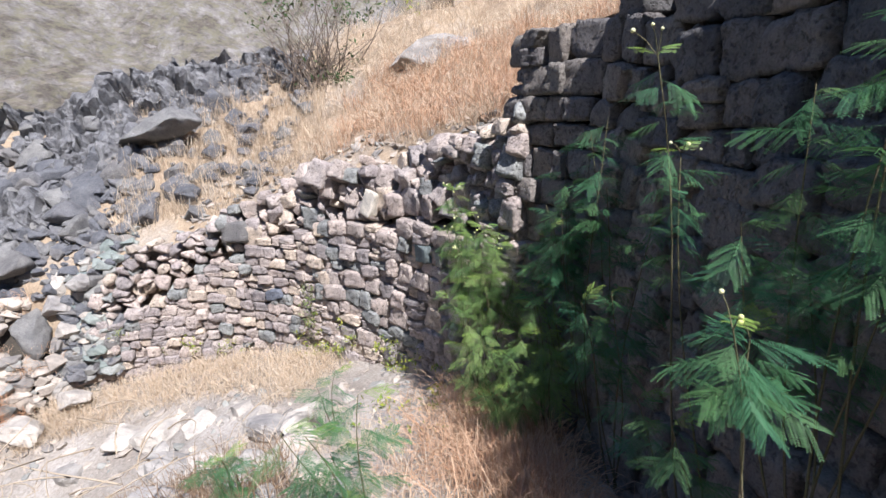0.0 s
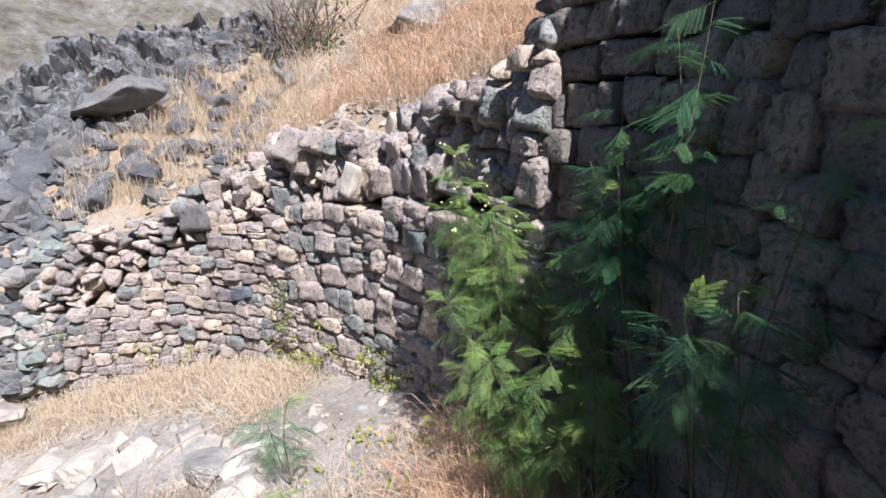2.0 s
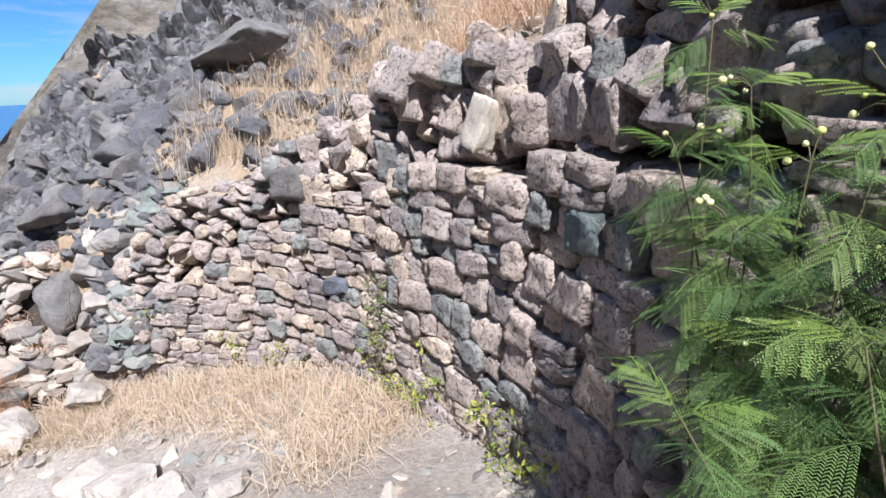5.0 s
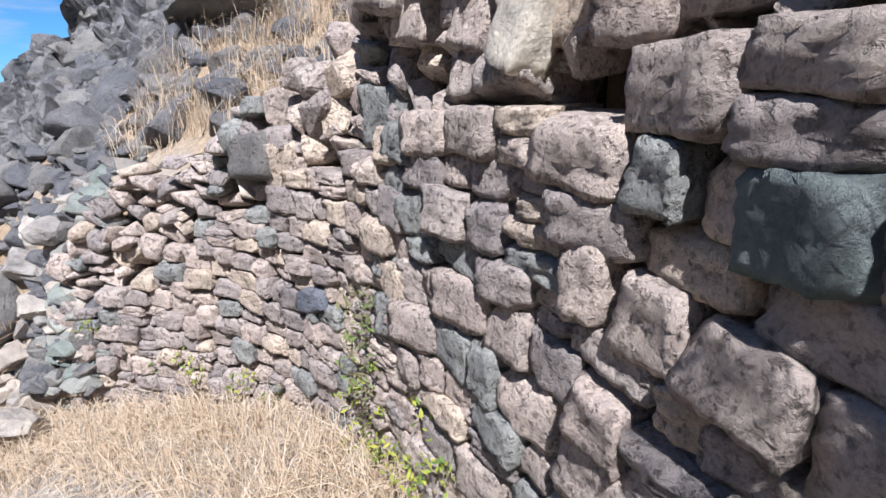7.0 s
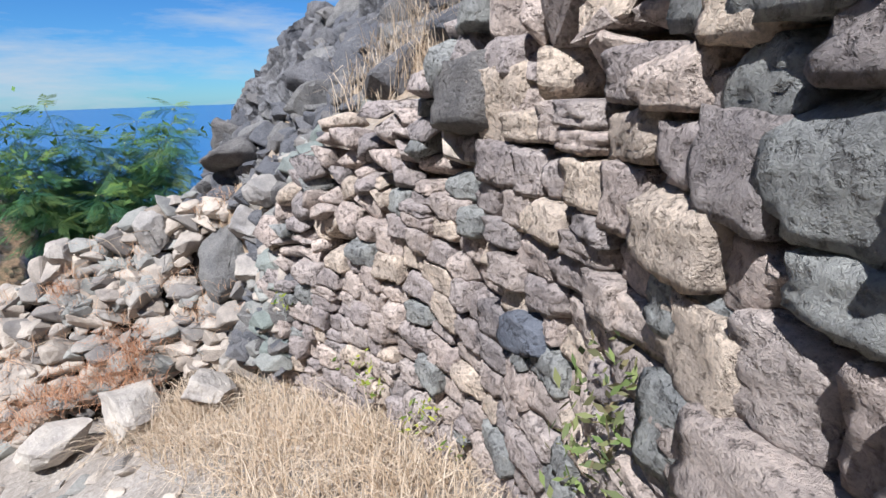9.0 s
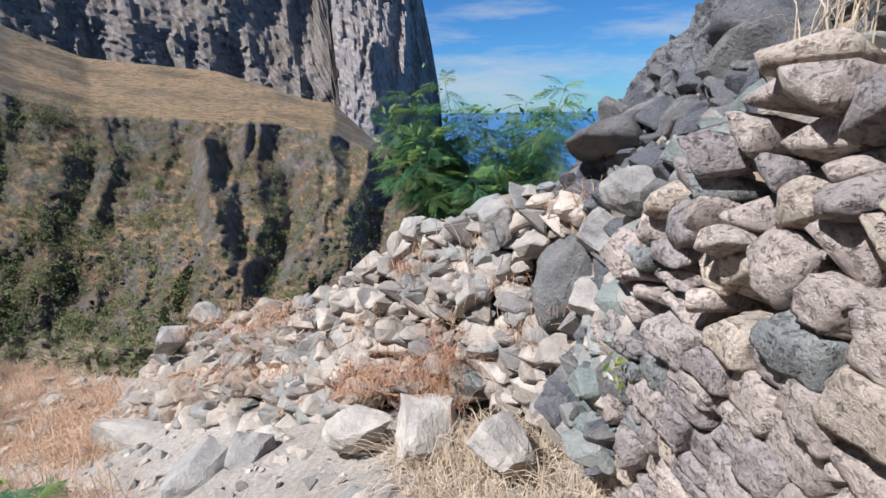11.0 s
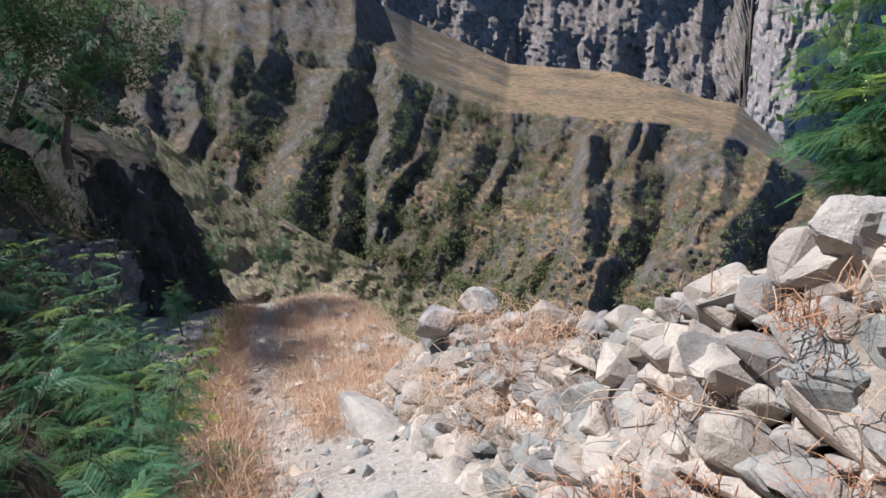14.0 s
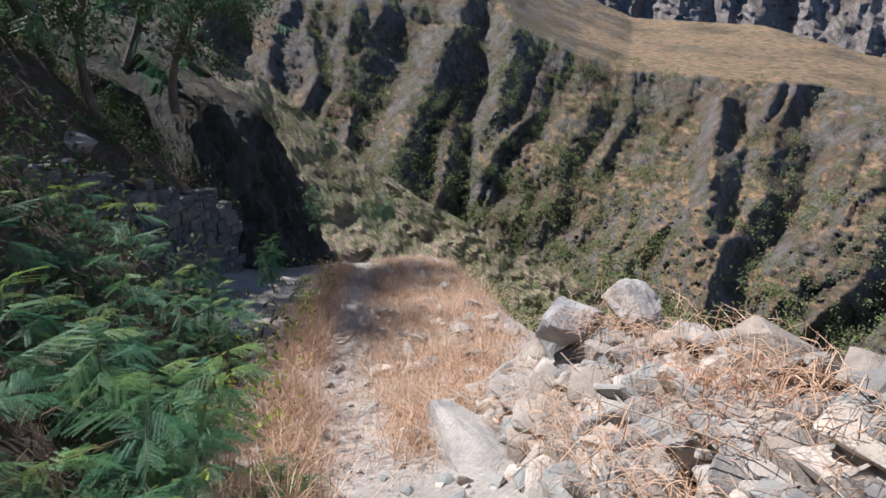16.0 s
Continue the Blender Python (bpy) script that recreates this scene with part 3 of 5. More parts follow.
M_SCRUB = far_material("scrub_slope", (0.29, 0.225, 0.17), (0.38, 0.29, 0.19), (0.16, 0.19, 0.08), 3.5)
far_sheet("scrub_slope", np.arange(118, 190, 0.5), ((118, 128, 136, 147, 156, 162, 170, 190), (-24, -21.5, -18.5, -13, -6.5, -1.0, 4, 8)), -34, 60,
          lambda y, e, h: 22 + (e + 34) * 0.55 + 0.9 * fbm(y * 0.25, e * 0.3, 3, 5) + 0.3 * fbm(y * 1.2, e * 1.2, 3, 3), M_SCRUB, "scrub-covered slope falling to the gorge")

sea_m, sn, sl, sb = material("sea_water", 0.25)
sb.inputs["Base Color"].default_value = (0.015, 0.10, 0.26, 1)
sb.inputs["Specular IOR Level"].default_value = 0.4
wave = noise_node(sn, sl, 0.05, 6, 0.6, sn.new("ShaderNodeNewGeometry").outputs["Position"])
sbp = sn.new("ShaderNodeBump")
sbp.inputs["Strength"].default_value = 0.4
sl.new(wave.outputs["Fac"], sbp.inputs["Height"])
sl.new(sbp.outputs["Normal"], sb.inputs["Normal"])
sea_pts = np.array([[(x, y, -60.0) for x in np.linspace(-4800, 4800, 40)] for y in np.linspace(-4800, 4800, 40)])
tagged(new("sea", grid_mesh("sea", sea_pts, sea_m)), "deep blue sea reaching the horizon", "sea", kind="structure")

# ---- slope between the two legs of the path ----
INNER = np.array([(-4.5, -1.0, -4.7, -2.1), (-5.2, -2.8, -5.0, -2.5), (-6.45, -4.4, -5.4, -3.1), (-7.6, -5.6, -5.9, -3.9)])
wall_inner = tagged(new("wall_inner"), "old dry-stone wall in deep shade beside the lower path", "retaining wall", kind="structure")
wall_core("core", INNER[::-1], 0.0, 0.14, 0.6, wall_inner)
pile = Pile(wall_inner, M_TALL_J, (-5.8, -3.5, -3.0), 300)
wall_stones(pile, INNER[::-1], BLOCKS["shaded_wall_stone"], rng, (0.16, 0.26), (0.18, 0.4), 0.0, 0.26)
pile.build()

i0 = int(np.argmax(DENSE[:, 1]))


def lower_x(y):
    """Where the lower leg of the path runs at y."""
    return float(np.interp(-y, -DENSE[i0:, 1], DENSE[i0:, 0]))


rows = []
for y in np.linspace(-10, 3.6, 80):
    top_x, top_z = -1.75 + 0.25 * fbm(y, 3.0), ground_z(0.0, y) - 0.05
    lx = lower_x(y) + 1.0
    lz = ground_z(lx, y) - 0.15
    if y < -1.0:
        k = min((-1.0 - y) / 1.0, 1)
        lx = lx * (1 - k) + k * (float(np.interp(y, INNER[::-1, 1], INNER[::-1, 0])) + 0.25)
        lz = lz * (1 - k) + k * (float(np.interp(y, INNER[::-1, 1], INNER[::-1, 3])) - 0.1)
    rows.append([(lx * (1 - f) + top_x * f, y, lz * (1 - f) + top_z * f + 0.4 * math.sin(math.pi * f) + 0.25 * fbm(f * 5, y * 1.1, 4) * math.sin(math.pi * f) - 1.7 * max(f - 0.85, 0) - 1.2 * max(y - 2.5, 0)) for f in np.linspace(0, 1, 40)])
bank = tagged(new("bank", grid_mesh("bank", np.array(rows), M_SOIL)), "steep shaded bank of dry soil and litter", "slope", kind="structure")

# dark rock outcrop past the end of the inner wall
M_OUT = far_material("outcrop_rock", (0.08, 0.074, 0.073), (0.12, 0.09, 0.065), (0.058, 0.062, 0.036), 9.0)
FOOT = np.array([(-7.3, -5.4, -6.2), (-8.5, -6.1, -6.4), (-9.7, -6.5, -6.6), (-10.4, -7.3, -6.9), (-10.3, -8.7, -7.2), (-9.5, -10.5, -7.4)])
rows = []
for s in np.linspace(0, length(FOOT), 70):
    c = along(FOOT, np.array([s]))[0]
    p, q = along(FOOT, np.array([max(s - 0.7, 0), min(s + 0.7, length(FOOT))]))
    t = (q - p)[:2] / np.hypot(*(q - p)[:2])
    nrm = np.array([-t[1], t[0]])
    hi = float(np.interp(s, (0, 1.2, 2.6, 3.8, 5, 8), (2.6, 4.4, 4.2, 3.0, 3.6, 5)))
    col = []
    for f in np.linspace(0, 1, 50):
        z = hi * min(f * 1.6, 1) + max(f - 0.62, 0) * 5.0
        back = 0.35 * z + max(f - 0.62, 0) * 7.0
        k = 0.55 * (ridged(s * 0.8, z * 0.35, 3, 4) - 1) + 0.22 * fbm(s * 2.2, z * 2, 8, 4)
        col.append((c[0] + nrm[0] * (-back + k), c[1] + nrm[1] * (-back + k), c[2] + z))
    rows.append(col)
rows = np.array(rows)
if rows[30, 20, 0] < FOOT[2, 0]:
    rows[:, :, :2] = 2 * np.array([along(FOOT, np.array([s]))[0][:2] for s in np.linspace(0, length(FOOT), 70)])[:, None, :] - rows[:, :, :2]
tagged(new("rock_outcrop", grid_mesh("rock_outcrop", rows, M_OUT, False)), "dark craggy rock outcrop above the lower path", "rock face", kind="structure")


# ---- loose rocks ----
def rock(name, mesh, place, size, turn, label, category="rock", group=""):
    ob = new(name, mesh)
    ob.matrix_basis = Matrix.Translation(place) @ pose(0, 0, 0, *turn) @ Matrix.Diagonal((*size, 1))
    return tagged(ob, label, category, group)


def boulder_mesh(k, mat, cuts=14, bumps=1.0, smooth=True):
    """A weathered boulder: faceted, with cracks and pits."""
    r = random.Random(300 + k)
    bm = bmesh.new()
    bmesh.ops.create_icosphere(bm, subdivisions=4, radius=0.5)
    cut = [(Vector((r.gauss(0, 1), r.gauss(0, 1), r.gauss(0, 1))).normalized(), r.uniform(0.2, 0.4)) for _ in range(cuts)]
    off = Vector((k * 7.7, k * 1.3, 2))
    for v in bm.verts:
        c = v.co.copy()
        for way, far in cut:
            over = c.dot(way) - far
            if over > 0:
                c -= way * over * 0.93
        v.co = c * (1.3 + bumps * (0.12 * noise.noise(c * 4 + off) + 0.09 * noise.noise(c * 9 + off) + 0.06 * noise.noise(c * 20 + off)))
    return bm_mesh("boulder", bm, mat, smooth)


BOULD = [boulder_mesh(k, M_BOULD) for k in range(5)]
BPALE = [boulder_mesh(k + 9, M_PALE, 18, 0.8, False) for k in range(6)]
rock("boulder", BOULD[0], (-5.88, 6.75, -1.74), (0.52, 0.78, 0.88), (-12, 6, 8), "dark basalt boulder wedged in the rubble", "boulder")
rock("boulder", BOULD[1], (-7.2, 7.85, -0.7), (0.95, 0.85, 0.85), (0, 25, 20), "large smooth grey boulder above the parapet", "boulder")
rock("rock", BPALE[0], (-5.1, 6.9, -1.0), (0.42, 0.28, 0.28), (10, 24, 60), "pale tan slab leaning on the parapet")
rock("rock", BPALE[3], (-5.58, 6.9, -1.36), (0.5, 0.5, 0.42), (12, 10, 30), "grey broken block wedged beside the boulder")
rock("rock", BPALE[1], (-5.5, 6.95, -1.1), (0.4, 0.4, 0.34), (0, 20, 80), "grey broken block wedged beside the boulder")
rock("rock", BPALE[4], (-5.45, 6.8, -1.72), (0.44, 0.4, 0.4), (20, 0, 130), "grey broken block wedged beside the boulder")
rock("rock", BOULD[2], (-6.3, 6.62, -1.24), (0.36, 0.34, 0.3), (0, 10, 0), "rough pitted lava rock on the parapet")
rock("rock", BPALE[1], (-6.36, 6.2, -1.45), (0.34, 0.3, 0.33), (0, 0, 40), "rounded grey stone on the parapet")
rock("rock", BPALE[2], (-6.75, 5.56, -1.6), (0.32, 0.26, 0.24), (0, 20, 10), "pale stone on top of the parapet")
rock("rock", BPALE[3], (-7.87, 3.05, -2.82), (0.46, 0.4, 0.34), (0, 12, 70), "pale block on the parapet end")
rock("rock", BPALE[4], (-7.75, 2.7, -3.05), (0.5, 0.42, 0.34), (0, -8, 20), "pale block on the parapet end")
rock("rock", BPALE[5], (-5.72, 3.95, -3.22), (0.62, 0.5, 0.4), (0, 5, 30), "grey broken block beside the path")
rock("rock", BPALE[1], (-5.95, 4.25, -3.25), (0.5, 0.6, 0.36), (0, 5, 100), "grey broken block beside the path")
rock("rock", BPALE[2], (-6.3, 4.4, -3.38), (0.45, 0.4, 0.34), (9, 5, 100), "pale angular block at the parapet foot")
rock("rock", BPALE[4], (-5.5, 5.75, -2.62), (0.66, 0.5, 0.36), (0, 4, 10), "flat pale block at the parapet foot")
rock("rock", BPALE[0], (-5.75, 5.25, -2.78), (0.55, 0.42, 0.32), (0, 4, 80), "flat pale block at the parapet foot")
rock("rock", BPALE[3], (-5.1, 6.2, -2.45), (0.5, 0.4, 0.3), (6, 4, 40), "flat pale block at the parapet foot")
rock("rock", BPALE[5], (-7.0, 2.72, -3.85), (0.62, 1.35, 0.62), (-14, 8, -16), "long grey slab lying at the path edge")
rock("rock", BPALE[2], (-6.02, 1.95, -4.0), (0.34, 0.3, 0.24), (0, 0, 50), "small grey stone at the path edge")
rock("rock", BPALE[3], (-5.05, -4.15, -2.4), (0.9, 1.2, 0.45), (0, 8, 20), "grey slab jutting from the shaded bank")
for k, (x, y, w) in enumerate([(-1.75, 4.35, 0.55), (-1.25, 3.75, 0.45), (-2.3, 4.1, 0.4), (-2.75, 5.0, 0.45), (-3.9, 5.3, 0.45), (-3.2, 4.7, 0.35), (-4.4, 5.0, 0.42), (-2.0, 4.7, 0.4), (-1.35, 4.15, 0.45), (-1.5, 3.3, 0.5), (-2.2, 3.3, 0.6), (-1.0, 3.2, 0.4), (-2.7, 4.2, 0.6), (-1.2, 2.7, 0.35), (-1.9, 2.5, 0.5), (-3.4, 5.2, 0.5), (-2.3, 5.1, 0.35), (-0.75, 2.4, 0.3)]):
    rock("rock", BPALE[k % 6], (x, y, ground_z(x, y) + w * 0.1), (w * 1.2, w * 0.9, w * 0.55), (rng.gauss(0, 8), rng.gauss(0, 8), rng.uniform(0, 360)), "pale rock half sunk in the dusty path", "rock", "rocks in the path")
# craggy outcrop of dark broken basalt on the hillside
M_CRAG = stone_material("crag_basalt", [(0.24, 0.24, 0.25)], True, 0.8, 9.0, 0.5)
rows = []
for s in np.linspace(5.6, 9.9, 190):
    d0 = float(np.interp(s, (5.6, 6.2, 6.8, 7.5, 8.2, 9.9), (2.6, 1.9, 1.3, 0.75, 0.35, 0.2)))
    col = []
    for f in np.linspace(0, 1, 130):
        d = d0 + (4.3 - d0) * f
        p = hill_point(s, d)
        rise = min(f * 4, 1) * min((1 - f) * 6, 1) * min((s - 5.6) * 2.5, 1) * min((9.9 - s) * 2.5, 1)
        h = 0.0
        for scale, size in ((1.1, 0.34), (2.6, 0.2), (6.0, 0.09)):
            q = Vector((p.x + 0.2 * fbm(p.x * 2, p.y * 2, 1), p.y + 0.2 * fbm(p.x * 2, p.y * 2, 5), 0.4 * p.z)) * scale
            dist, at_ = noise.voronoi(q)
            c = at_[0]
            lean = noise.cell_vector(c * 3.7 + Vector((0.3, 0.3, 0.3))) - Vector((0.5, 0.5, 0.5))
            off = q - c
            h += size * (lean.z * 1.1 + 1.3 * (lean.x * off.x + lean.y * off.y) + min((dist[1] - dist[0]) * 2.5, 0.35))
        up = (0.08 + h + 0.06 * fbm(p.x * 9, p.y * 9, 4)) * rise - 0.15 * (1 - min(f * 4, 1))
        col.append(p + Vector((0.2 * up + 0.08 * fbm(p.x * 4, p.y * 4, 11), -0.7 * up + 0.08 * fbm(p.x * 4, p.y * 4, 15), 0.75 * up)))
    rows.append(col)
tagged(new("crag", grid_mesh("crag", np.array(rows), M_CRAG, False)), "craggy outcrop of dark broken basalt above the wall", "rock face", kind="structure")
for k in range(46):
    s = rng.uniform(6.2, 9.6)
    d = float(np.interp(s, (5.6, 6.2, 6.8, 7.5, 8.2, 9.9), (2.6, 1.9, 1.3, 0.75, 0.35, 0.2))) + rng.uniform(0.0, 2.2)
    p = hill_point(s, d)
    w = rng.choice((0.25, 0.3, 0.4, 0.55))
    rock("boulder", BOULD[k % 5], p + Vector((0, 0, 0.08)), (w * rng.uniform(1, 1.6), w, w * rng.uniform(0.7, 1)), (rng.gauss(0, 25), rng.gauss(0, 25), rng.uniform(0, 360)),
         "dark basalt boulder on the hillside", "boulder", "boulders of the hillside")
rock("boulder", BOULD[3], (-4.6, 8.6, 0.98), (1.25, 0.7, 0.55), (0, -24, -12), "long dark tilted basalt slab", "boulder")
rock("boulder", BOULD[1], (-5.62, 8.15, 0.05), (0.62, 0.4, 1.05), (-20, 22, 10), "blue-grey slab leaning on the outcrop", "boulder")
rock("rock", BPALE[4], (-0.15, 9.5, 2.0), (1.5, 1.1, 0.85), (0, -15, 20), "broad pale outcrop in the straw grass", "rock")


def shelf_stone():
    y = rng.uniform(-6, 2.2)
    x = lower_x(y) - rng.uniform(0.3, 2.2)
    return (x, y, ground_z(x, y) + 0.04)


def scatter(name, label, mats, spots, sizes, flat=0.7, parts=0):
    """Loose stones: the nearest are parts, the rest one joined piece."""
    base = tagged(new(name), label, "rubble", kind="structure")
    heap = Pile(base, mats[1], (-2.5, 5.5, -1), parts, smooth=False)
    for p in spots:
        w = rng.choice(sizes) * rng.uniform(0.8, 1.25)
        heap.add(rng.choice(mats[0]), Matrix.Translation(p) @ pose(0, 0, 0, rng.gauss(0, 22), rng.gauss(0, 22), rng.uniform(0, 360)) @ Matrix.Diagonal((w * rng.uniform(1, 1.5), w, w * flat, 1)))
    heap.build()
    return base


spots = [hill_point(rng.uniform(7.0, 9.4), rng.uniform(-0.2, 1.5)) for _ in range(620)]
for _ in range(330):
    s = rng.uniform(7.2, length(BAY))
    c = along(BAY, np.array([s]))[0]
    z = c[2] + (c[3] - c[2]) * rng.random() ** 0.8
    f = np.interp(s, (7.2, 8.6), (0.35, 1.0))
    if z > c[3] - (c[3] - c[2]) * f:
        p, t, out, _ = face_point(BAY, s, z, 0.0)
        spots.append(p + out * 0.1)
for _ in range(520):
    u, f = rng.random(), rng.random()
    low, top_ = Vector((-4.75 - 1.0 * u, 6.66 - 0.1 * u, -2.3 - 0.1 * u)), Vector((-4.75 - 1.35 * u, 7.02 + 0.1 * u, -0.72 - 0.42 * u))
    p = low.lerp(top_, f)
    if not (p.x < -5.5 and -2.2 < p.z < -1.3):
        spots.append(p)
scatter("rubble_slope", "slope of broken grey stones spilled over the wall end", (CHUNKS["rubble_stone"][:8] + CHUNKS["basalt"][:6] + CHUNKS["green_grey_stone"][:8], M_BOULD_J), spots, (0.07, 0.1, 0.14, 0.2, 0.26), 0.75, 300)
spots = [hill_point(rng.uniform(5.2, 9.6), rng.uniform(0.2, 2.9)) + Vector((0, 0, 0.05)) for _ in range(330)]
scatter("broken_rock", "grey broken basalt between the boulders", (CHUNKS["basalt"], M_BOULD_J), spots, (0.08, 0.12, 0.18, 0.28, 0.4), 0.8, 300)
spots = [Vector(shelf_stone()) for _ in range(140)]
scatter("shelf_stones", "grey stones in the dry grass shelf", (CHUNKS["rubble_stone"], M_RUB_J), spots, (0.06, 0.1, 0.16, 0.24), 0.6, 140)
spots = [hill_point(rng.uniform(1.0, 6.5), rng.uniform(-0.25, 0.7)) for _ in range(520)]
scatter("scree", "pale gravel and slabs on top of the wall", (CHUNKS["rubble_stone"], M_RUB_J), spots, (0.05, 0.07, 0.1, 0.15), 0.5, 150)
spots = []
for _ in range(2200):
    i = min(int(20 + 90 * rng.random() ** 1.3), 110)
    x, y = DENSE[i, 0] + rng.gauss(0, 0.85), DENSE[i, 1] + rng.gauss(0, 0.7)
    if x < 1.0:
        spots.append(Vector((x, y, ground_z(x, y) + rough(x, y))))
scatter("path_stones", "pale pebbles and broken stone on the path", (CHUNKS["rubble_stone"], M_RUB_J), spots, (0.02, 0.03, 0.04, 0.06, 0.09, 0.14), 0.5, 300)


# ---- dry grass ----
def blade_material(name, tones, glow=0.3):
    m, n, l, b = material(name, 0.8)
    rnd = n.new("ShaderNodeNewGeometry").outputs["Random Per Island"]
    r = ramp(n, [(i / (len(tones) - 1), c) for i, c in enumerate(tones)])
    l.new(rnd, r.inputs["Fac"])
    l.new(r.outputs["Color"], b.inputs["Base Color"])
    tr = n.new("ShaderNodeBsdfTranslucent")
    l.new(r.outputs["Color"], tr.inputs["Color"])
    mx = n.new("ShaderNodeMixShader")
    mx.inputs["Fac"].default_value = glow
    l.new(b.outputs[0], mx.inputs[1])
    l.new(tr.outputs[0], mx.inputs[2])
    l.new(mx.outputs[0], n["Material Output"].inputs["Surface"])
    return m


M_STRAW = blade_material("straw", [(0.58, 0.46, 0.34), (0.67, 0.57, 0.45), (0.47, 0.35, 0.235), (0.62, 0.51, 0.39)])
M_RUST = blade_material("rusty_straw", [(0.52, 0.33, 0.21), (0.64, 0.44, 0.30), (0.42, 0.23, 0.13), (0.68, 0.50, 0.36)])
M_DRYDARK = blade_material("dry_litter", [(0.20, 0.13, 0.08), (0.28, 0.19, 0.12), (0.14, 0.09, 0.06), (0.32, 0.23, 0.15)])
nrng = np.random.default_rng(4)


def blades(name, label, roots, height, width, mat, lean=0.5, category="grass"):
    """Tufts of curved dry blades rooted at the given places."""
    roots = np.array([tuple(r) for r in roots])
    n = len(roots)
    a = nrng.uniform(0, 2 * np.pi, n)
    h = height * nrng.uniform(0.45, 1.2, n)
    ln = np.abs(nrng.normal(0, lean, n)) + 0.08
    w = width * nrng.uniform(0.7, 1.3, n)
    way = np.stack([np.cos(a), np.sin(a), np.zeros(n)], -1)
    b2 = a + nrng.uniform(0.6, 2.5, n)
    side = np.stack([np.cos(b2), np.sin(b2), nrng.normal(0, 0.3, n)], -1)
    v = np.empty((n, 7, 3))
    for i, f in enumerate((0.0, 0.4, 0.75)):
        c = roots + way * (h * ln * f ** 1.7)[:, None] + np.array([0, 0, 1.0]) * (h * (f - 0.28 * ln * f ** 2))[:, None]
        ww = (w * (1 - 0.45 * f))[:, None]
        v[:, 2 * i], v[:, 2 * i + 1] = c - side * ww, c + side * ww
    v[:, 6] = roots + way * (h * ln)[:, None] + np.array([0, 0, 1.0]) * (h * np.maximum(1 - 0.5 * ln, 0.15))[:, None]
    base = np.arange(n)[:, None] * 7
    quads = np.concatenate([base + np.array([0, 1, 3, 2]), base + np.array([2, 3, 5, 4])]).tolist()
    tris = (base + np.array([4, 5, 6])).tolist()
    me = bpy.data.meshes.new(name)
    me.from_pydata(v.reshape(-1, 3).tolist(), [], quads + tris)
    me.materials.append(mat)
    return tagged(new(name, me), label, category, kind="stuff")


def tufts(place, count, per, spread):
    """Roots gathered in tufts; place() gives a spot on the ground or None."""
    out = []
    for _ in range(count):
        p = place()
        if p is None:
            continue
        k = rng.randint(per // 2, per)
        out += [(p[0] + rng.gauss(0, spread), p[1] + rng.gauss(0, spread), p[2] - 0.02) for _ in range(k)]
    return out


def on_ground(x, y):
    return (x, y, ground_z(x, y) + rough(x, y))


def hill_spot(s0, s1, d0, d1):
    return tuple(hill_point(rng.uniform(s0, s1), rng.uniform(d0, d1)))


def bay_foot(s0, s1, d0, d1):
    c = along(BAY, np.array([rng.uniform(s0, s1)]))[0]
    d = rng.uniform(d0, d1)
    return on_ground(c[0] * 1.0 - d * (0.15 if c[0] < -1.5 else 0.6), c[1] - d)


blades("hill_grass", "straw-coloured dry grass on the hillside", tufts(lambda: hill_spot(0.6, 6.4, 0.4, 5.5), 760, 28, 0.1), 0.4, 0.003, M_STRAW, 0.95)
blades("hill_grass_rusty", "rust-coloured dry grass above the wall", tufts(lambda: hill_spot(0.8, 4.5, 0.5, 3.0), 420, 28, 0.11), 0.38, 0.003, M_RUST, 1.1)
blades("hill_grass_low", "straw grass tufts between the boulders", tufts(lambda: hill_spot(5.0, 7.4, 0.15, 2.4), 330, 26, 0.09), 0.36, 0.003, M_STRAW)
blades("bay_grass", "bleached dry grass at the foot of the wall", tufts(lambda: bay_foot(2.6, 7.8, 0.05, 1.0), 430, 26, 0.09), 0.3, 0.0026, M_STRAW, 1.0)
blades("path_grass", "thin bleached grass on the upper path", tufts(lambda: on_ground(rng.uniform(-2.6, 0.3), rng.uniform(0.9, 4.3)), 230, 18, 0.09), 0.26, 0.002, M_STRAW, 0.8)
blades("wall_grass", "rusty dry grass along the shaded wall", tufts(lambda: on_ground(0.72 - abs(rng.gauss(0, 0.4)), rng.uniform(0.8, 4.5)), 420, 28, 0.08), 0.4, 0.0022, M_RUST, 1.0)
blades("edge_grass", "dry twigs and grass at the path edge", tufts(lambda: on_ground(rng.uniform(-3.0, -1.15), rng.uniform(0.6, 3.6)), 330, 22, 0.08), 0.36, 0.003, M_DRYDARK, 0.9)


def shelf():
    y = rng.uniform(-6.5, 2.4)
    wide = float(np.interp(y, (-6, -2, 1, 2.4), (1.6, 2.2, 1.8, 0.5)))
    return on_ground(lower_x(y) - 0.3 - rng.random() * wide, y)


def verge():
    y = rng.uniform(-5.0, 3.4)
    return on_ground(lower_x(y) + 0.3 + abs(rng.gauss(0, 0.35)), y)


blades("shelf_grass", "rusty dry grass beside the lower path", tufts(shelf, 950, 30, 0.15), 0.24, 0.0028, M_RUST, 1.2)
blades("shelf_straw", "bleached straw beside the lower path", tufts(shelf, 380, 26, 0.16), 0.24, 0.0026, M_STRAW, 1.3)
blades("verge_grass", "dry grass on the shaded verge", tufts(verge, 340, 24, 0.12), 0.42, 0.0026, M_RUST, 0.9)


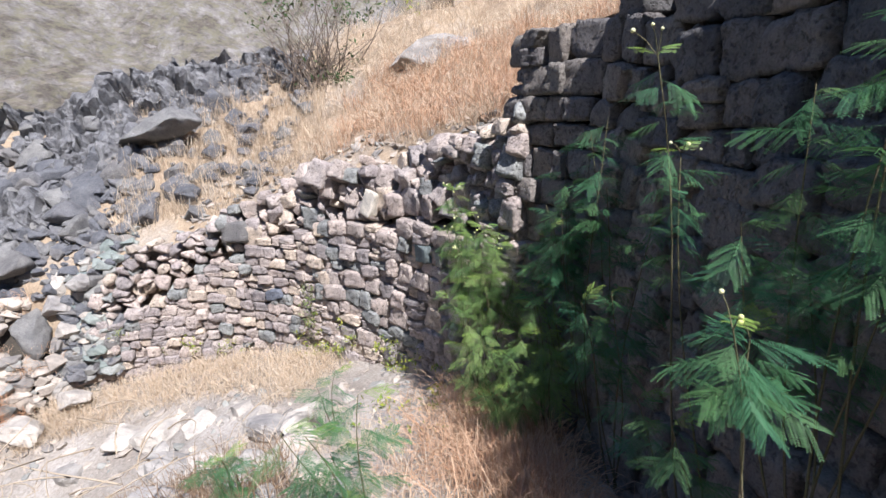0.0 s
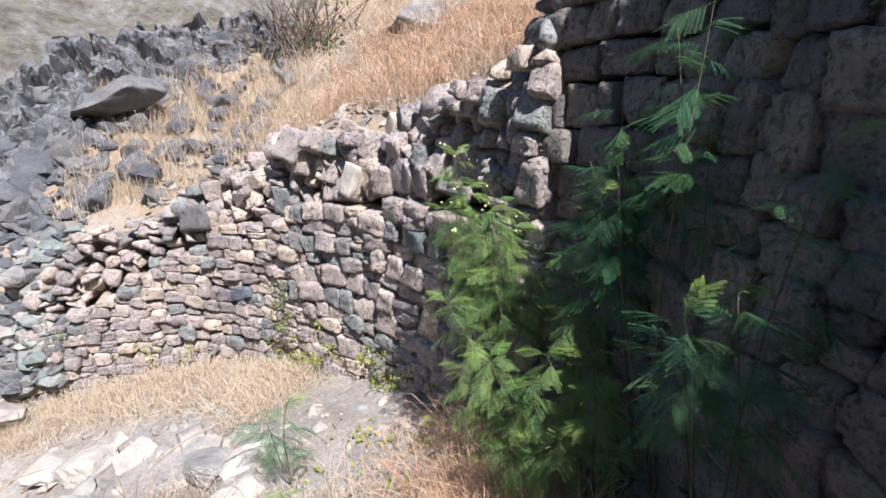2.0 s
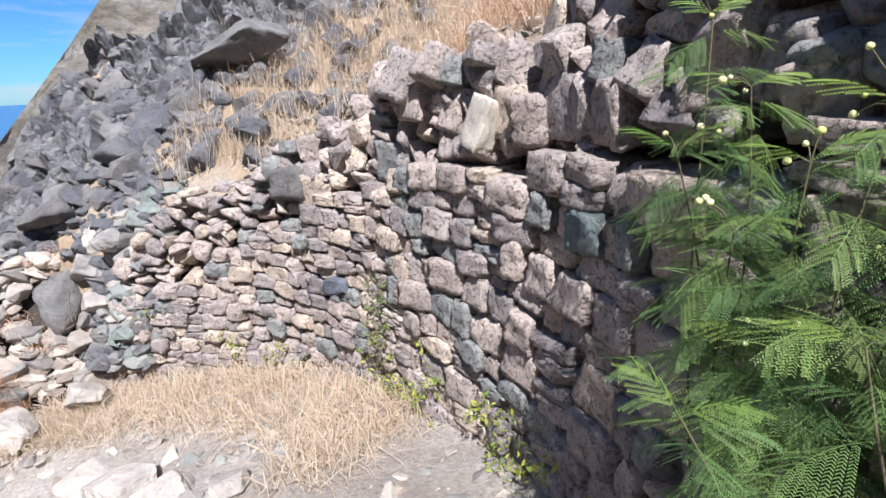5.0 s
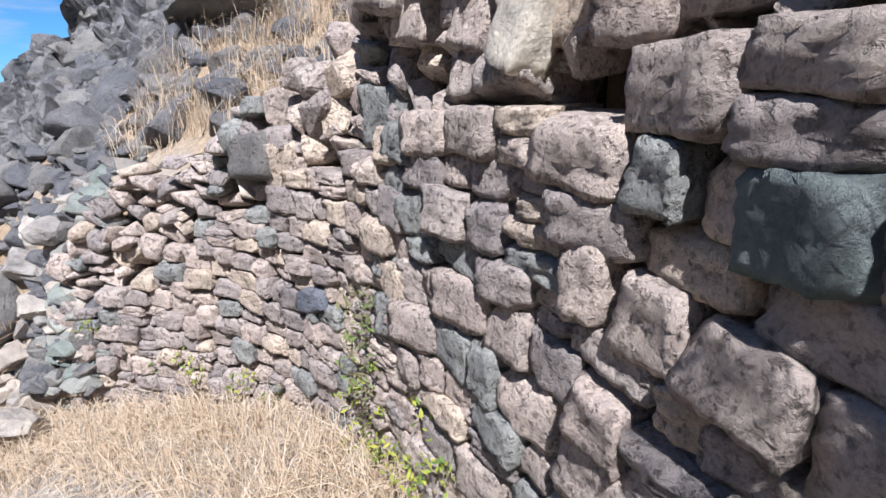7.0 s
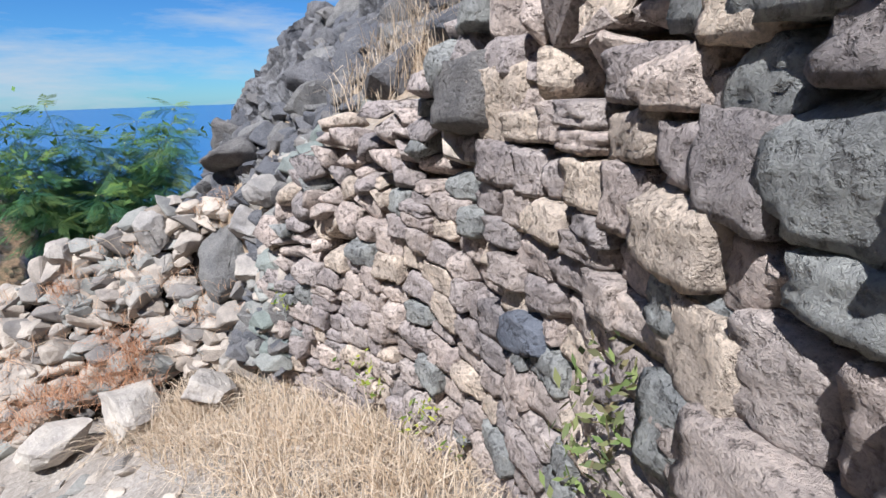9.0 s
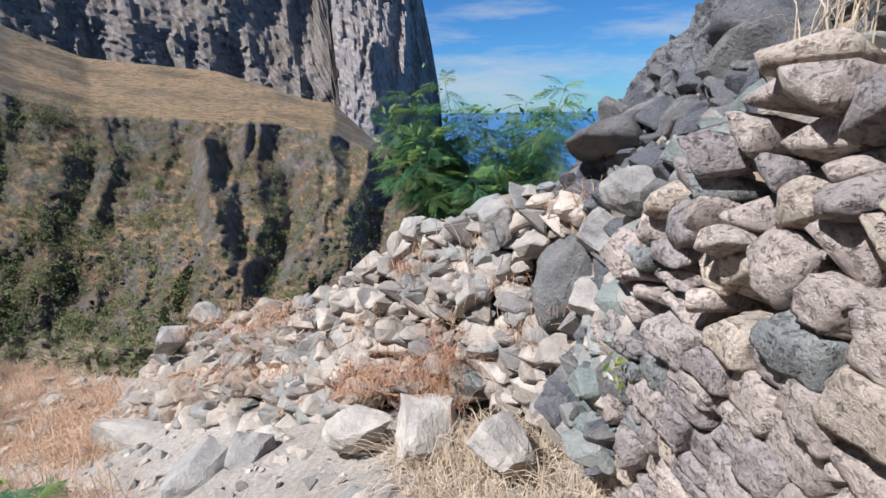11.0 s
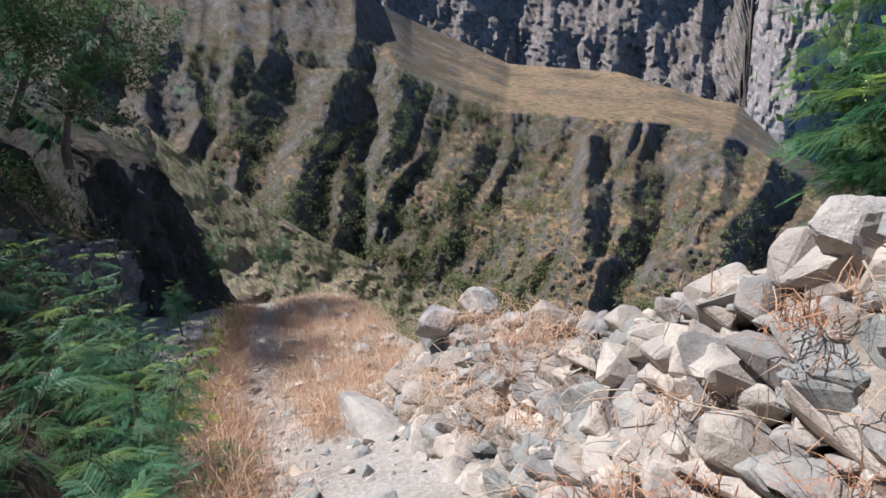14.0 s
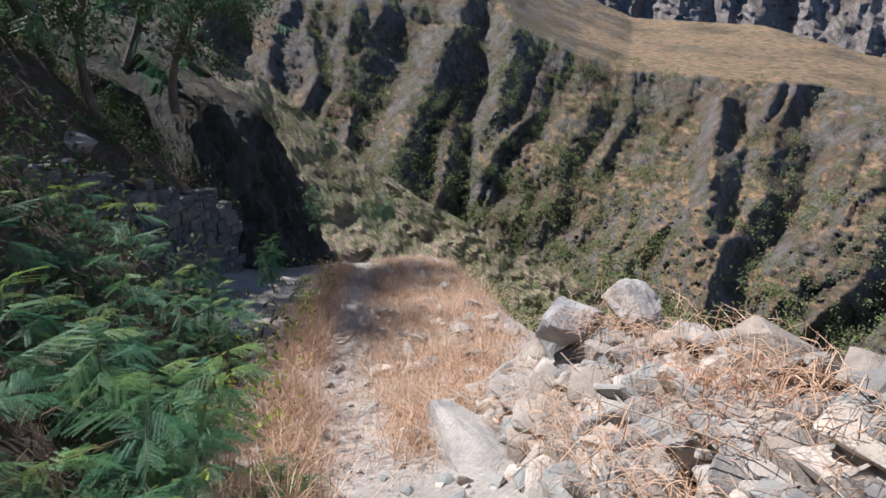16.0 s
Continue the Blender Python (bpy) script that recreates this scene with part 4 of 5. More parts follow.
def on_parapet():
    u, f = rng.random(), rng.uniform(0.1, 1.0)
    a, b = along(PAR_FOOT, np.array([u * length(PAR_FOOT)]))[0], along(PAR_TOP, np.array([u * length(PAR_TOP)]))[0]
    return tuple(a * (1 - f) + b * f)


M_REDDRY = blade_material("red_dry_creeper", [(0.42, 0.2, 0.11), (0.5, 0.28, 0.16), (0.3, 0.14, 0.08), (0.58, 0.38, 0.25)])
blades("parapet_creeper", "dead rusty creeper hanging over the rubble", tufts(on_parapet, 150, 34, 0.06), 0.16, 0.0025, M_RUST, 1.4, "creeper")
RED = [(-6.15, 5.75, -2.35), (-6.05, 5.45, -2.45), (-5.95, 5.6, -2.55), (-6.25, 5.2, -2.6), (-6.05, 5.9, -2.3), (-6.3, 4.9, -2.75), (-5.85, 5.85, -2.5), (-6.6, 5.5, -1.9), (-7.35, 3.9, -2.75)]
blades("red_creeper", "dead red-brown weeds at the parapet foot", tufts(lambda: tuple(Vector(rng.choice(RED)) + Vector((rng.gauss(0.05, 0.1), rng.gauss(0, 0.13), rng.gauss(0, 0.08)))), 70, 30, 0.05), 0.13, 0.0024, M_REDDRY, 1.5, "weeds")
TANGLE = [(-7.45, 3.9, -2.6), (-7.6, 3.5, -2.72), (-7.25, 4.2, -2.5), (-7.05, 3.6, -3.05), (-6.85, 3.9, -3.0), (-7.75, 2.9, -3.0), (-7.2, 3.1, -3.3)]
blades("straw_tangle", "tangled dead straw lying over the rubble", tufts(lambda: tuple(Vector(rng.choice(TANGLE)) + Vector((rng.gauss(0.05, 0.13), rng.gauss(0, 0.18), rng.gauss(0.02, 0.05)))), 50, 30, 0.08), 0.12, 0.0022, M_RUST, 1.8, "creeper")
blades("bank_litter", "dark dry litter and dead stems on the shaded bank", tufts(lambda: (lambda r: tuple(r[rng.randrange(len(r))]))(np.array(bank.data.vertices[rng.randrange(len(bank.data.vertices))].co[:]).reshape(1, 3)), 360, 22, 0.1), 0.35, 0.003, M_DRYDARK, 1.2)


# ---- green plants ----
def leaf_material(name, tones, joined=False, glow=0.3):
    m, n, l, b = material(name, 0.85 if joined else 0.5)
    if joined:
        rnd = n.new("ShaderNodeNewGeometry").outputs["Random Per Island"]
    else:
        rnd = n.new("ShaderNodeObjectInfo").outputs["Random"]
    r = ramp(n, [(i / (len(tones) - 1), c) for i, c in enumerate(tones)])
    l.new(rnd, r.inputs["Fac"])
    l.new(r.outputs["Color"], b.inputs["Base Color"])
    tr = n.new("ShaderNodeBsdfTranslucent")
    l.new(r.outputs["Color"], tr.inputs["Color"])
    mx = n.new("ShaderNodeMixShader")
    mx.inputs["Fac"].default_value = glow
    l.new(b.outputs[0], mx.inputs[1])
    l.new(tr.outputs[0], mx.inputs[2])
    l.new(mx.outputs[0], n["Material Output"].inputs["Surface"])
    return m


# one feathery leaf in two copies: darker for shade, lighter and yellower for sun
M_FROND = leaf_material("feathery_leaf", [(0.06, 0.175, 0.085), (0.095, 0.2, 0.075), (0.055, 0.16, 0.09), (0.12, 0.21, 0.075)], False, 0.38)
M_FROND_LIT = leaf_material("sunlit_feathery_leaf", [(0.145, 0.25, 0.085), (0.21, 0.3, 0.095), (0.12, 0.22, 0.085), (0.26, 0.33, 0.115)], False, 0.42)
M_TIP = leaf_material("young_leaf", [(0.15, 0.26, 0.06), (0.22, 0.31, 0.07)])
M_CREEP = leaf_material("creeper_leaf", [(0.12, 0.22, 0.05), (0.30, 0.36, 0.06), (0.42, 0.42, 0.08), (0.10, 0.17, 0.05)], True)
M_SCRUBLEAF = leaf_material("scrub_leaf", [(0.14, 0.2, 0.07), (0.2, 0.26, 0.09), (0.24, 0.19, 0.11), (0.11, 0.15, 0.065), (0.26, 0.27, 0.12)], True)
# tree leaf tones are lowered to carry the backlit shade of the crowns
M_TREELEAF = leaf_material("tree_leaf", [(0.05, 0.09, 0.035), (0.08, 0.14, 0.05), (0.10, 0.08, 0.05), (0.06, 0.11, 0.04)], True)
M_FLOWER = leaf_material("cream_flower", [(0.75, 0.72, 0.45), (0.62, 0.66, 0.18)], False, 0.2)
M_BARK = earth_material("grey_bark", (0.11, 0.08, 0.06), (0.16, 0.125, 0.10), (0.21, 0.175, 0.14), 6.0)
M_TWIG = earth_material("green_twig", (0.10, 0.10, 0.05), (0.14, 0.13, 0.07), (0.17, 0.13, 0.09), 6.0)
M_PALETWIG = earth_material("bleached_twig", (0.38, 0.30, 0.22), (0.46, 0.38, 0.29), (0.34, 0.26, 0.18), 6.0)


def frond_mesh(k, mat):
    """A leaf twice divided into small leaflets, drooping along its axis (+x)."""
    r = random.Random(70 + k)
    verts, faces = [], []

    def quad(a, b, c, d):
        i = len(verts)
        verts.extend((a, b, c, d))
        faces.append((i, i + 1, i + 2, i + 3))

    pairs, droop = r.randint(7, 9), r.uniform(0.35, 0.9)

    def axis(f):
        return Vector((f * (1 - 0.15 * droop * f), 0, -droop * 0.5 * f * f))

    for i in range(6):
        a, b = axis(i / 6), axis((i + 1) / 6)
        quad(a + Vector((0, -0.006, 0)), b + Vector((0, -0.006, 0)), b + Vector((0, 0.006, 0)), a + Vector((0, 0.006, 0)))
    for i in range(pairs):
        f = 0.22 + 0.78 * i / (pairs - 1)
        o = axis(f)
        for side in (-1, 1):
            ln = (0.58 - 0.25 * abs(f - 0.5)) * r.uniform(0.85, 1.1)
            way = Vector((0.6 + 0.4 * f, side * 0.8, -0.45 + r.uniform(-0.35, 0.15))).normalized()
            perp = way.cross(Vector((0.2 * side, 0, 1))).normalized()
            for j in range(15):
                g = 0.06 + 0.94 * j / 14
                c = o + way * (ln * g) + Vector((0, 0, -0.2 * ln * g * g))
                for s2 in (-1, 1):
                    t = c + perp * (s2 * 0.036) + way * 0.02 + Vector((0, 0, -0.01))
                    w = way * 0.0125
                    quad(c - w * 0.5, c + w * 0.5, t + w, t - w * 0.6)
    me = bpy.data.meshes.new("frond")
    me.from_pydata([tuple(v) for v in verts], [], faces)
    me.materials.append(mat)
    return me


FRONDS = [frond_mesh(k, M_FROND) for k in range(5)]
FRONDS_LIT = [frond_mesh(k + 40, M_FROND_LIT) for k in range(4)]
TIPS = [frond_mesh(k + 20, M_TIP) for k in range(3)]


def tube(points, r0, r1, mat, name="stem", sides=6):
    """A tapered bent stem."""
    verts, faces = [], []
    pts = [Vector(p) for p in points]
    for i, p in enumerate(pts):
        t = (pts[min(i + 1, len(pts) - 1)] - pts[max(i - 1, 0)]).normalized()
        u = t.cross(Vector((0.31, 0.9, 0.2))).normalized()
        v = t.cross(u)
        r = r0 + (r1 - r0) * i / (len(pts) - 1)
        for k in range(sides):
            a = 2 * math.pi * k / sides
            verts.append(tuple(p + (u * math.cos(a) + v * math.sin(a)) * r))
    for i in range(len(pts) - 1):
        for k in range(sides):
            a, b = i * sides + k, i * sides + (k + 1) % sides
            faces.append((a, b, b + sides, a + sides))
    me = bpy.data.meshes.new(name)
    me.from_pydata(verts, [], faces)
    me.materials.append(mat)
    me.polygons.foreach_set("use_smooth", [True] * len(me.polygons))
    return me


def bent(a, b, sag, steps=9, wob=0.03):
    a, b = Vector(a), Vector(b)
    ph = rng.uniform(0, 6)
    w = (b - a).length * wob
    return [a.lerp(b, f) + Vector((w * math.sin(4 * f + ph), w * math.cos(3.3 * f + ph), sag * math.sin(math.pi * f))) for f in [i / steps for i in range(steps + 1)]]


bm = bmesh.new()
bmesh.ops.create_icosphere(bm, subdivisions=2, radius=1)
for v in bm.verts:
    v.co *= 1 + 0.18 * noise.noise(v.co * 6)
POMPON = bm_mesh("flower_head", bm, M_FLOWER, True)


def leucaena(base, tips, label, per=11, size=0.26, young=3, flowers=0, start=0.3, group="feathery shrubs", leaves=FRONDS):
    """A feathery-leaved shrub: stems with fronds all round and young leaves at the tips."""
    bush = tagged(new("feathery_shrub"), label, "shrub", group)
    bush.matrix_basis = Matrix.Translation(base)
    inv = Vector(base)
    for tip in tips:
        pts = bent(Vector((0, 0, 0)), Vector(tip) - inv, 0.05)
        stem = part("stem", tube(pts, 0.006, 0.002, M_TWIG), bush)
        for i in range(int(per * 1.7)):
            f = min(start + (1 - start) * (i + rng.random()) / (per * 1.7), 1.0)
            k = min(int(f * 9), 8)
            p = pts[k].lerp(pts[k + 1], f * 9 - k)
            a = i * 137.5 + rng.uniform(-25, 25)
            sz = 0.8 * size * rng.uniform(0.7, 1.2) * (1.1 - 0.3 * f)
            part("frond", rng.choice(leaves), stem).matrix_basis = Matrix.Translation(p) @ pose(0, 0, 0, rng.gauss(0, 14), rng.uniform(-30, 18), a) @ Matrix.Scale(sz, 4)
        for i in range(young):
            part("young_leaf", rng.choice(TIPS), stem).matrix_basis = Matrix.Translation(pts[-1]) @ pose(0, 0, 0, 0, rng.uniform(-55, -20), i * 120 + rng.uniform(0, 60)) @ Matrix.Scale(size * 0.5, 4)
        for i in range(flowers):
            p = pts[-1] + Vector((rng.gauss(0, 0.05), rng.gauss(0, 0.05), rng.uniform(-0.02, 0.1)))
            part("flower_head", POMPON, stem).matrix_basis = Matrix.Translation(p) @ Matrix.Scale(rng.uniform(0.005, 0.009), 4)
            part("flower_stalk", tube([pts[-1], pts[-1].lerp(p, 0.5) + Vector((0, 0, 0.01)), p], 0.0018, 0.0012, M_TWIG, "flower_stalk", 4), stem)
    return bush


leucaena((0.3, 4.3, -1.45), [(0.05, 4.55, 0.62), (0.1, 4.35, 0.45), (0.3, 4.25, 0.3), (0.12, 4.2, 0.15), (0.4, 4.2, 0.1), (0.0, 4.45, 0.3), (0.2, 4.1, -0.05), (0.45, 4.02, 0.28), (0.5, 3.88, 0.08), (0.36, 4.08, 0.42)], "feathery green shrub with cream pompon flowers by the wall", 13, 0.23, 2, 3, 0.62, leaves=FRONDS_LIT)
leucaena((0.5, 3.55, -1.25), [(0.02, 3.95, -0.14), (0.35, 4.0, 0.02), (0.25, 3.6, -0.3), (0.42, 3.3, -0.3), (0.5, 3.0, -0.35), (0.3, 3.15, -0.55), (0.1, 3.8, -0.5)], "feathery green shrub with bright young leaves at the wall foot", 10, 0.22, 2, 0, 0.5, leaves=FRONDS_LIT)
leucaena((0.78, 3.4, -1.1), [(0.6, 3.45, 0.0), (0.68, 3.25, -0.12), (0.5, 3.35, -0.15), (0.7, 3.05, -0.22), (0.62, 3.6, 0.1)], "leafy feathery shrub at the shaded wall foot", 10, 0.22, 2, 0, 0.5, leaves=FRONDS_LIT)
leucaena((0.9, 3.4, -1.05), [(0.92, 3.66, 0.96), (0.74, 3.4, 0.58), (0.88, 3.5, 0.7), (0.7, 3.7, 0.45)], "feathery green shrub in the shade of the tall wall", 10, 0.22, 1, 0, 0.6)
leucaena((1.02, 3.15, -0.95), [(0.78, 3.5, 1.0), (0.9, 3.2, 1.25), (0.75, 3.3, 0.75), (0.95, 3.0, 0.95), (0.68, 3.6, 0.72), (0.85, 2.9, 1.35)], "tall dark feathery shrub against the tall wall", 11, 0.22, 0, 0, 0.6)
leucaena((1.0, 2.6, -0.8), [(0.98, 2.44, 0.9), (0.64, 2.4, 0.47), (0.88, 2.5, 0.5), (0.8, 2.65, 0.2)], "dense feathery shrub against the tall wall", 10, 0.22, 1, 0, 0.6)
leucaena((1.1, 1.8, -0.55), [(0.7, 1.93, 1.6), (0.92, 2.0, 1.25)], "tall feathery shrub with a slender flowering tip", 9, 0.17, 2, 3, 0.68)
leucaena((1.2, 1.35, -0.45), [(0.84, 1.42, 1.12), (1.02, 1.2, 1.65), (1.02, 1.5, 1.5), (1.05, 1.02, 1.75), (1.12, 1.5, 0.95), (1.0, 1.1, 1.35), (1.12, 1.25, 1.85)], "tall feathery shrub leaning from the wall", 13, 0.2, 0, 0, 0.62)
leucaena((1.0, 1.3, -0.4), [(0.68, 1.17, 0.93), (0.82, 1.25, 0.84)], "feathery shrub with one white flower head", 9, 0.21, 1, 2, 0.8)
leucaena((1.05, 1.75, -0.55), [(0.8, 1.95, 0.2), (0.82, 1.6, 0.34)], "sparse feathery shrub with bare pale twigs", 6, 0.2, 1, 0, 0.65)
leucaena((-0.4, 1.95, -0.72), [(-0.36, 1.93, 0.27), (-0.62, 1.9, 0.1), (-0.75, 2.05, 0.0), (-0.55, 2.1, -0.15), (-0.5, 1.75, -0.2)], "slender feathery seedling on the path", 5, 0.24, 1, 0, 0.5)
leucaena((-1.0, 3.9, -1.35), [(-0.95, 3.85, -0.75), (-1.15, 3.95, -0.95)], "low feathery seedling on the path", 5, 0.22, 1)
leucaena((-1.35, 2.6, -0.95), [(-1.3, 2.5, -0.5), (-1.5, 2.6, -0.65)], "low feathery seedling on the path", 5, 0.22, 1)
# behind the parapet
spread = [(-8.3 + rng.gauss(0, 0.3), 6.05 + 1.15 * math.sin(k * 2.4) * rng.uniform(0.5, 1), -0.9 + 0.5 * math.cos(k * 1.7) * rng.uniform(0.4, 1)) for k in range(26)]
valley_shrub = leucaena((-8.4, 6.1, -2.7), spread + [(-8.2, 6.95, -0.4), (-8.2, 5.7, -0.35)], "spreading feathery shrub with pale flower heads behind the parapet", 19, 0.42, 3, 2, 0.5, leaves=FRONDS + FRONDS_LIT[:2])
# along the lower path
for x, y, h, n_ in [(-5.15, 3.0, 0.9, 4), (-5.45, 2.1, 1.0, 4), (-5.0, 1.5, 1.5, 5), (-5.6, 0.9, 1.1, 4), (-5.2, 0.2, 1.7, 5), (-6.0, -0.5, 1.1, 4), (-6.3, -1.7, 1.2, 4), (-7.6, -3.4, 1.0, 4), (-4.6, 2.6, 1.3, 4), (-9.4, -6.0, 1.1, 4), (-10.6, -5.4, 0.9, 3)]:
    z = max(ground_z(x, y), -4.9)
    leucaena((x, y, z - 0.05), [(x + rng.gauss(0, 0.28), y + rng.gauss(0, 0.28), z + h * rng.uniform(0.6, 1.05)) for _ in range(n_)], "feathery green shrub on the shaded verge", 11, 0.28, 2)
leucaena((-5.85, 2.35, -3.95), [(-5.85, 2.4, -3.45), (-5.75, 2.2, -3.55), (-6.0, 2.3, -3.6)], "low feathery shrub beside the path stone", 7, 0.24, 1)


def leaf_cloud(name, label, centres, per, leaf, mat, flat=0.75, kind="stuff", category="shrubs", parent=None):
    """Crowns of many small leaves in uneven clumps round the given centres (x, y, z, radius)."""
    v, n_total = [], 0
    for x, y, z, r in centres:
        m = max(int(per * r * r), 20)
        clump = nrng.normal(0, 0.5, (9, 3)) * r
        own = clump[nrng.integers(0, 9, m)] + nrng.normal(0, 0.2, (m, 3)) * r
        own[:, 2] *= flat
        c = own + np.array([x, y, z])
        d1 = nrng.normal(0, 1, (m, 3))
        d1 /= np.linalg.norm(d1, axis=1)[:, None]
        d2 = np.cross(d1, nrng.normal(0, 1, (m, 3)))
        d2 /= np.linalg.norm(d2, axis=1)[:, None]
        s = (leaf * nrng.uniform(0.5, 1.4, m))[:, None]
        v.append(np.stack([c - d1 * s, c + d2 * s * 0.35, c + d1 * s, c - d2 * s * 0.35], 1))
        n_total += m
    v = np.concatenate(v)
    me = bpy.data.meshes.new(name)
    me.from_pydata(v.reshape(-1, 3).tolist(), [], np.arange(n_total * 4).reshape(-1, 4).tolist())
    me.materials.append(mat)
    if parent:
        return part(name, me, parent)
    return tagged(new(name, me), label, category, kind=kind)


M_GREENLEAF = leaf_material("shrub_leaf", [(0.07, 0.16, 0.05), (0.11, 0.22, 0.06), (0.15, 0.25, 0.07), (0.06, 0.13, 0.05)], True)
leaf_cloud("foliage", "", [(*(Vector(p) - Vector((-8.4, 6.1, -2.7)) + Vector((0, 0, -0.05))), 0.3) for p in spread], 120, 0.045, M_GREENLEAF, 0.7, parent=valley_shrub)


def creeper(s0, s1, z0, z1, count, name, label, mat=M_CREEP):
    """Small round leaves scattered up the foot of the bay wall."""
    pts_ = []
    for _ in range(count):
        s = rng.gauss((s0 + s1) / 2, (s1 - s0) / 3)
        p, t, out, c = face_point(BAY, s, z0 + (z1 - z0) * rng.random() ** 1.6, 0.0)
        pts_.append((p.x - out.x * rng.uniform(0.02, 0.14), p.y - out.y * rng.uniform(0.02, 0.14), p.z, 0.09))
    leaf_cloud(name, label, pts_, 60, 0.022, mat, 1.0, category="creeper")


creeper(3.3, 3.36, -1.6, -0.7, 16, "wall_vine", "narrow green vine hanging down the wall", M_SCRUBLEAF)
creeper(2.3, 3.6, -2.0, -1.3, 24, "leafy_creeper", "yellow-green leafy creeper at the foot of the wall")
creeper(1.2, 2.2, -1.9, -1.3, 26, "leafy_creeper", "yellow-green leafy creeper at the foot of the wall")
creeper(4.4, 6.6, -2.1, -1.5, 9, "leafy_creeper", "yellow-green leafy creeper at the foot of the wall")
leaf_cloud("leafy_weeds", "yellow-green broad-leaved weeds under the wall", [(*on_ground(rng.uniform(-0.9, 0.55), rng.uniform(3.7, 5.0)), 0.13) for _ in range(34)], 700, 0.032, M_CREEP, 1.0, category="weeds")
leaf_cloud("verge_weeds", "yellow-green weeds on the shaded verge", [(p[0] + 0.25, p[1], p[2] + rng.uniform(0.1, 0.5), 0.2) for p in (verge() for _ in range(60))], 500, 0.035, M_CREEP, 1.0, category="weeds")


# shrubs of the slope and the valley
def slope_spot(y0, y1, e0, e1):
    yaw = rng.uniform(y0, y1)
    hi = float(np.interp(yaw, (118, 128, 136, 147, 156, 162, 170, 190), (-24, -21.5, -18.5, -13, -6.5, -1.0, 4, 8)))
    e = hi - abs(rng.gauss(0, 1)) * (hi - max(-33, hi - 14)) * 0.45
    p = polar(yaw, e, 22 + (e + 34) * 0.55)
    return p


leaf_cloud("slope_scrub", "olive and straw scrub covering the slope", [(*(slope_spot(118, 172, 0, 0) + Vector((0, 0, 0.25))), rng.uniform(0.3, 0.7)) for _ in range(620)], 220, 0.05, M_SCRUBLEAF, 0.8)
rim_sc = []
for _ in range(150):
    i = rng.randrange(10, 150)
    j = min(i + 1, 199)
    t = RIM_D[j] - RIM_D[j - 1]
    t /= np.hypot(*t)
    d = rng.uniform(0.7, 7)
    x, y = RIM_D[i, 0] - t[1] * -d, RIM_D[i, 1] + t[0] * -d
    rim_sc.append((x, y, ground_z(x, y) + 0.2, rng.uniform(0.35, 0.75)))
leaf_cloud("rim_scrub", "green feathery scrub below the path edge", rim_sc, 420, 0.06, M_SCRUBLEAF, 0.9)
gorge_sc = []
for k in range(1150):
    yaw = rng.uniform(96, 158) if k % 2 else rng.uniform(122, 158)
    lip = float(np.interp(yaw, *LIP))
    e = rng.uniform(-26, lip + 1)
    r = gorge_radius(yaw, e, 0) - 0.3
    gorge_sc.append((*polar(yaw, e, r), rng.uniform(0.8, 2.2)))
leaf_cloud("gorge_scrub", "dark scrub dotted over the gorge side", gorge_sc, 60, 0.15, M_SCRUBLEAF, 0.8)


def tree(base, top, crowns, label):
    t = tagged(new("tree"), label, "tree", "trees on the bank")
    t.matrix_basis = Matrix.Translation(base)
    b = Vector(base)
    pts_ = bent((0, 0, 0), Vector(top) - b, 0, 10, 0.09)
    part("trunk", tube(pts_, 0.09, 0.035, M_BARK, "trunk", 8), t)
    for c in crowns:
        q = Vector(c[:3]) - b
        limb = part("limb", tube(bent(pts_[rng.randint(4, 9)], q, 0.1, 8, 0.08), 0.035, 0.008, M_BARK, "limb"), t)
        for _ in range(7):
            e = q + Vector((rng.gauss(0, 0.5), rng.gauss(0, 0.5), rng.gauss(0, 0.4))) * c[3]
            part("twig", tube(bent(q * 0.9, e, 0.03, 5, 0.1), 0.009, 0.003, M_BARK, "twig", 5), limb)
        for _ in range(12):
            e = q + Vector((rng.gauss(0, 0.55), rng.gauss(0, 0.55), rng.gauss(0, 0.4))) * c[3]
            part("frond", rng.choice(FRONDS), limb).matrix_basis = Matrix.Translation(e) @ pose(0, 0, 0, rng.gauss(0, 20), rng.uniform(-10, 35), rng.uniform(0, 360)) @ Matrix.Scale(rng.uniform(0.35, 0.55), 4)
    leaf_cloud("crown", "", [(*(Vector(c[:3]) - b), c[3]) for c in crowns], 1300, 0.05, M_TREELEAF, 0.8, parent=t)
    return t


tree((-5.9, -5.4, -2.4), (-6.1, -5.6, 1.2), [(-5.2, -4.4, 0.6, 1.0), (-6.0, -5.2, 1.4, 1.1), (-6.6, -5.0, 0.3, 0.9), (-4.6, -3.8, 0.2, 1.0), (-5.6, -4.2, -0.7, 0.8)], "dark leafy tree with a twisted trunk on the shaded bank")
tree((-7.2, -6.6, -2.2), (-7.9, -6.6, 0.8), [(-7.5, -6.2, 0.2, 1.0), (-8.3, -6.8, -0.3, 0.9), (-8.7, -7.3, 0.8, 1.0), (-7.3, -6.4, -1.0, 0.8)], "dark feathery tree above the rock outcrop")
# next tree stands out of view, placed so its shadow falls on the verge
tree((-3.1, -1.6, -1.0), (-3.3, -2.0, 1.5), [(-3.0, -1.2, 0.8, 1.0), (-3.6, -2.2, 0.9, 1.0), (-3.7, -1.4, 0.0, 0.8), (-2.7, -2.0, 1.5, 0.9)], "dark leafy tree with a twisted trunk on the shaded bank")
on_bank = [v.co.copy() for v in bank.data.vertices if v.co.x < -3.4 and v.co.y < 2.4]
